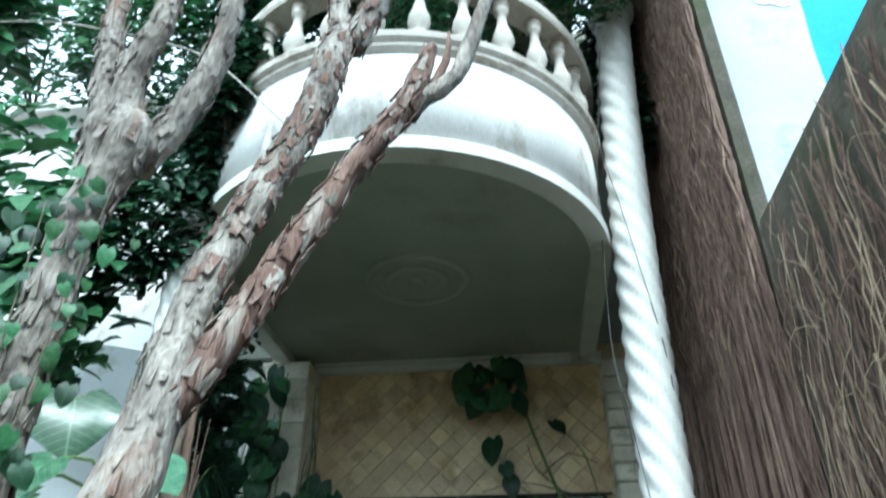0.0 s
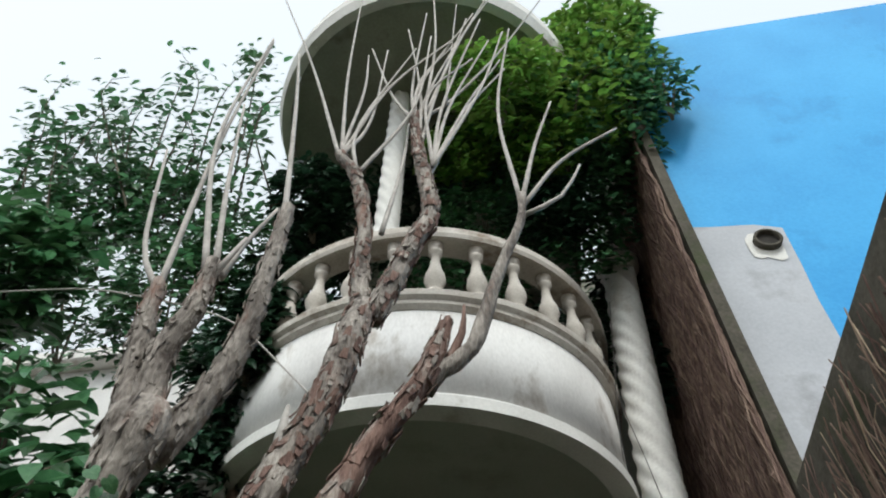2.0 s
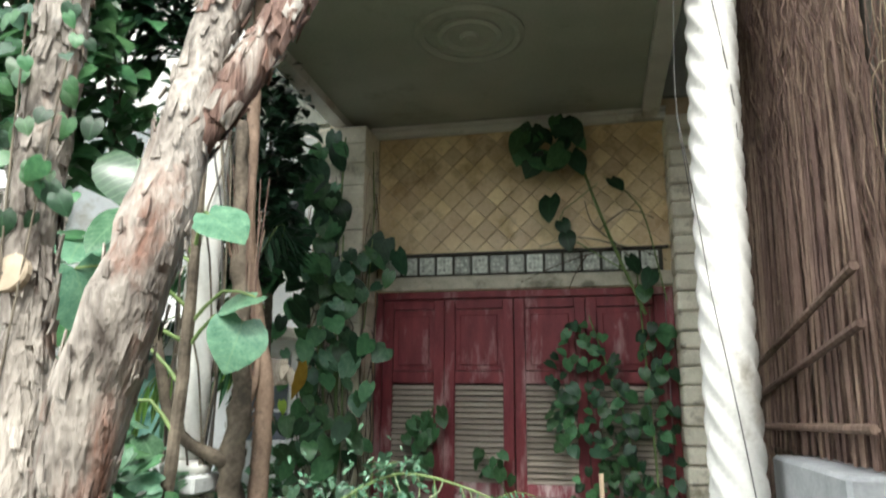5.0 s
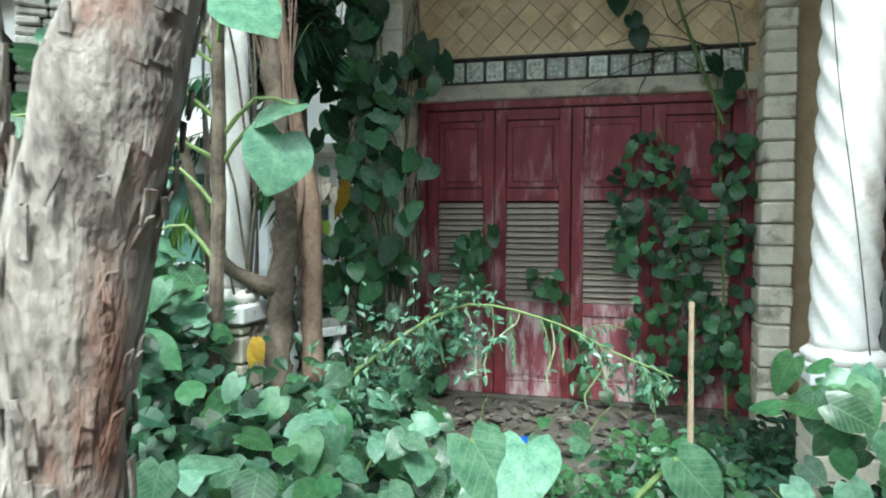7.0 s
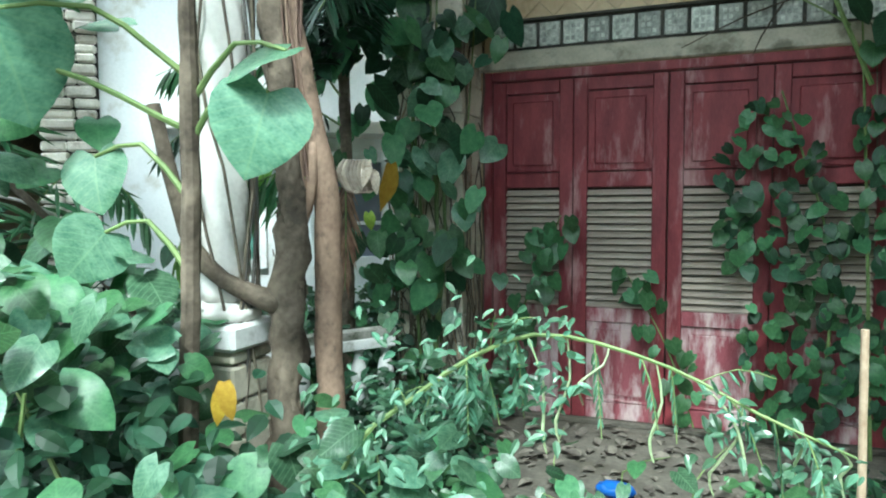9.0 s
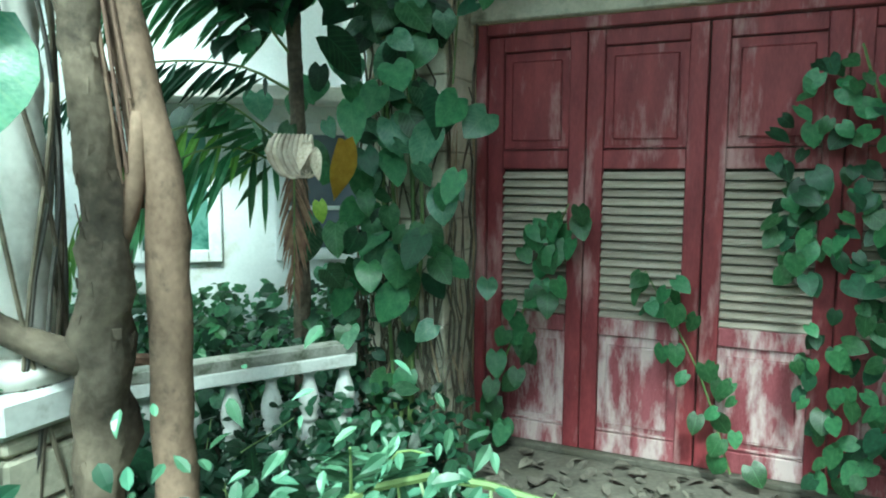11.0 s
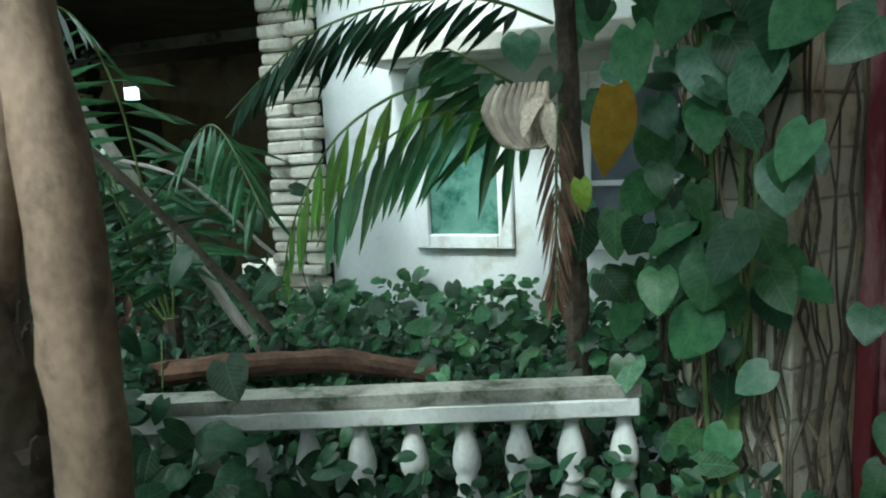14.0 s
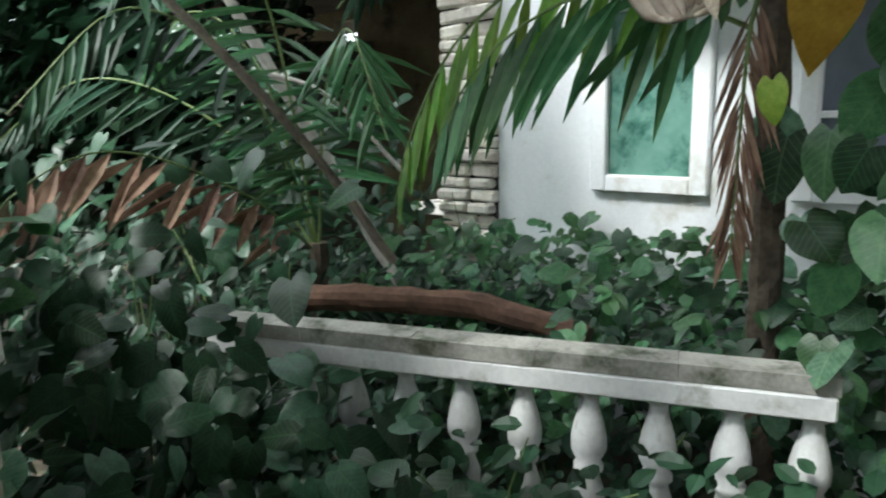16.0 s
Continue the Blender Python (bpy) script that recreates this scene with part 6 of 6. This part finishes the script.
mass("upper_creeper", "thick green creeper smothering the balcony and upper wall", [((1.25, 2.45, 5.7), (0.55, 0.4, 0.75), 3060), ((1.75, 2.15, 6.6), (0.5, 0.4, 0.9), 2890), ((0.65, 2.4, 5.7), (0.4, 0.3, 0.5), 1190), ((2.15, 1.9, 6.6), (0.25, 0.15, 0.5), 374), ((0.35, 2.7, 5.2), (0.6, 0.35, 0.35), 1190), ((1.55, 3.25, 5.1), (0.25, 0.3, 0.5), 1360), ((1.3, 2.1, 6.6), (0.8, 0.5, 1.1), 1500)], LEAF, 0.08, (1.2, 3.0, 3.6), 31)
# top foliage painted as sunlit by its leaf colour
mass("upper_creeper", "yellow green creeper over the canopy's end, sunlight in its colour", [((0.9, 2.3, 6.7), (0.55, 0.35, 0.7), 2550), ((1.45, 2.3, 7.5), (0.7, 0.4, 0.9), 3230), ((1.9, 1.95, 7.9), (0.55, 0.3, 0.6), 1530), ((0.95, 1.75, 6.3), (0.3, 0.2, 0.4), 900), ((0.85, 1.5, 6.25), (0.4, 0.25, 0.5), 700), ((1.7, 2.0, 7.3), (0.7, 0.4, 0.9), 1500), ((1.3, 1.9, 6.5), (0.6, 0.3, 0.8), 1500), ((0.5, 2.1, 6.2), (0.38, 0.2, 0.35), 1000), ((1.15, 2.0, 5.9), (0.3, 0.2, 0.3), 800)], LEAFSUN, 0.09, (1.3, 2.6, 4.5), 41)
# dark leaves fill in for shadow behind the balusters and beside the column top
mass("balcony_creeper", "dark creeper behind the balusters, also standing in for shadow there", [((0.2, 3.3, 4.6), (0.8, 0.5, 0.4), 2200), ((1.0, 3.1, 4.7), (0.3, 0.5, 0.5), 900), ((-0.6, 3.2, 4.7), (0.3, 0.5, 0.5), 900), ((1.6, 3.1, 5.4), (0.2, 0.2, 0.3), 600), ((1.7, 3.1, 4.7), (0.12, 0.2, 0.4), 420), ((0.0, 2.6, 6.2), (0.5, 0.4, 0.5), 1300), ((-0.65, 2.1, 5.8), (0.35, 0.25, 0.4), 1200), ((1.15, 2.2, 5.4), (0.35, 0.2, 0.3), 1000), ((0.55, 2.4, 6.6), (0.5, 0.3, 0.4), 1300)], LEAFDARKSHADE, 0.1, (0.2, 3.2, 4.2), 44)
# blobs over the balcony's left end are added to make its shadowed part dark
mass("upper_creeper", "deep green creeper beside the balcony, partly standing in for shade", [((-1.0, 2.6, 4.5), (0.45, 0.4, 0.6), 2550), ((-0.8, 2.7, 5.4), (0.5, 0.4, 0.7), 2550), ((-0.95, 2.4, 3.95), (0.22, 0.3, 0.55), 1500), ((-0.8, 2.05, 4.35), (0.2, 0.15, 0.4), 800), ((-1.15, 2.15, 3.35), (0.35, 0.2, 0.4), 1000), ((-0.6, 2.9, 6.4), (0.5, 0.3, 0.6), 1020)], LEAFDARKSHADE, 0.1, (-0.9, 2.6, 2.8), 32)
mass("upper_creeper", "green creeper spread along the side wing's wall", [((-1.5, 2.7, 5.9), (0.6, 0.4, 0.6), 1300), ((-1.9, 2.6, 5.3), (0.6, 0.4, 0.7), 1300), ((-2.3, 2.7, 6.6), (0.6, 0.4, 0.6), 1200), ((-3.1, 2.7, 7.0), (0.7, 0.4, 0.7), 1500), ((-3.8, 2.8, 6.3), (0.8, 0.4, 0.7), 1500), ((-2.9, 2.7, 5.6), (0.8, 0.4, 0.6), 900)], LEAF, 0.1, (-2.4, 2.8, 4.6), 36)
mass("upper_creeper", "bright leafy creeper trailing at the garden's edge", [((-2.65, 1.9, 5.0), (0.5, 0.4, 0.6), 800), ((-2.5, 1.9, 3.7), (0.5, 0.4, 0.6), 520), ((-1.5, 2.1, 2.9), (0.35, 0.3, 0.6), 380), ((-2.6, 2.0, 2.9), (0.6, 0.4, 0.6), 420), ((-1.6, 1.6, 2.8), (0.5, 0.35, 0.6), 260), ((-1.75, 1.7, 3.4), (0.45, 0.35, 0.5), 180), ((-2.3, 2.2, 3.2), (0.35, 0.3, 0.5), 250)], LEAF, 0.18, (-2.0, 2.0, 2.0), 33)
mass("porch_corner_creeper", "dark creeper hanging in the open porch side", [((-1.3, 3.4, 3.0), (0.3, 0.3, 0.55), 850), ((-1.45, 3.7, 2.5), (0.3, 0.3, 0.5), 595)], LEAFDARKSHADE, 0.13, (-1.3, 3.5, 2.0), 34)
mass("shade_tree", "dark dense tree foliage beyond the garden", [((-5.2, 0.6, 2.4), (1.2, 1.0, 1.4), 2720), ((-6.0, 2.2, 2.4), (1.0, 1.0, 1.5), 2550), ((-4.6, -0.8, 2.2), (1.0, 1.0, 1.5), 1530), ((-4.4, 1.6, 1.4), (0.8, 0.8, 0.8), 2040)], LEAFDARKSHADE, 0.17, (-5.2, 1.0, 0.0), 35)
sprays = thing("climbing_shrub", "leafy climbing shrub sprawling against the sky", "shrub", (-2.2, 2.6, 4.5))
spots = []
for k in range(30):
    a = Vector((rng.uniform(-4.4, -1.2), rng.uniform(2.4, 2.9), rng.uniform(6.2, 7.2)))
    b = a + Vector((rng.uniform(-0.9, 0.2), rng.uniform(-0.5, 0.1), rng.uniform(0.8, 1.8)))
    c = b + Vector((rng.uniform(-0.4, 0.5), rng.uniform(-0.3, 0.1), rng.uniform(-0.1, 0.8)))
    part("branch", tube([(*a, 0.014), (*b, 0.008), (*c, 0.003)], 5, 0.1, 0.15), STRAND, sprays)
    for q in smooth_line([(*a, 0), (*b, 0), (*c, 0)], 0.05):
        for _ in range(2):
            spots.append((Vector(q[:3]) + Vector((rng.gauss(0, 0.09), rng.gauss(0, 0.09), rng.gauss(0, 0.09))), rng.uniform(0.08, 0.16)))
leaf_cloud("foliage", spots, LEAF, "", "leaves", (0, -0.5, 0.4), 0.5, rng, sprays, 0.6)

vine = thing("trailing_vine", "thin bare vine trailing between the tree and the porch", "vine", (-1.87, 1.3, 4.02))
part("stem", tube([(*p, 0.004) for p in [(-1.87, 1.3, 4.02), (-1.36, 1.3, 3.96), (-1.02, 1.3, 3.85), (-0.66, 1.3, 3.7), (-0.43, 1.3, 3.55), (-0.19, 1.3, 3.29), (-0.04, 1.3, 3.12)]], 5, 0.05, 0.06), TWIG, vine)
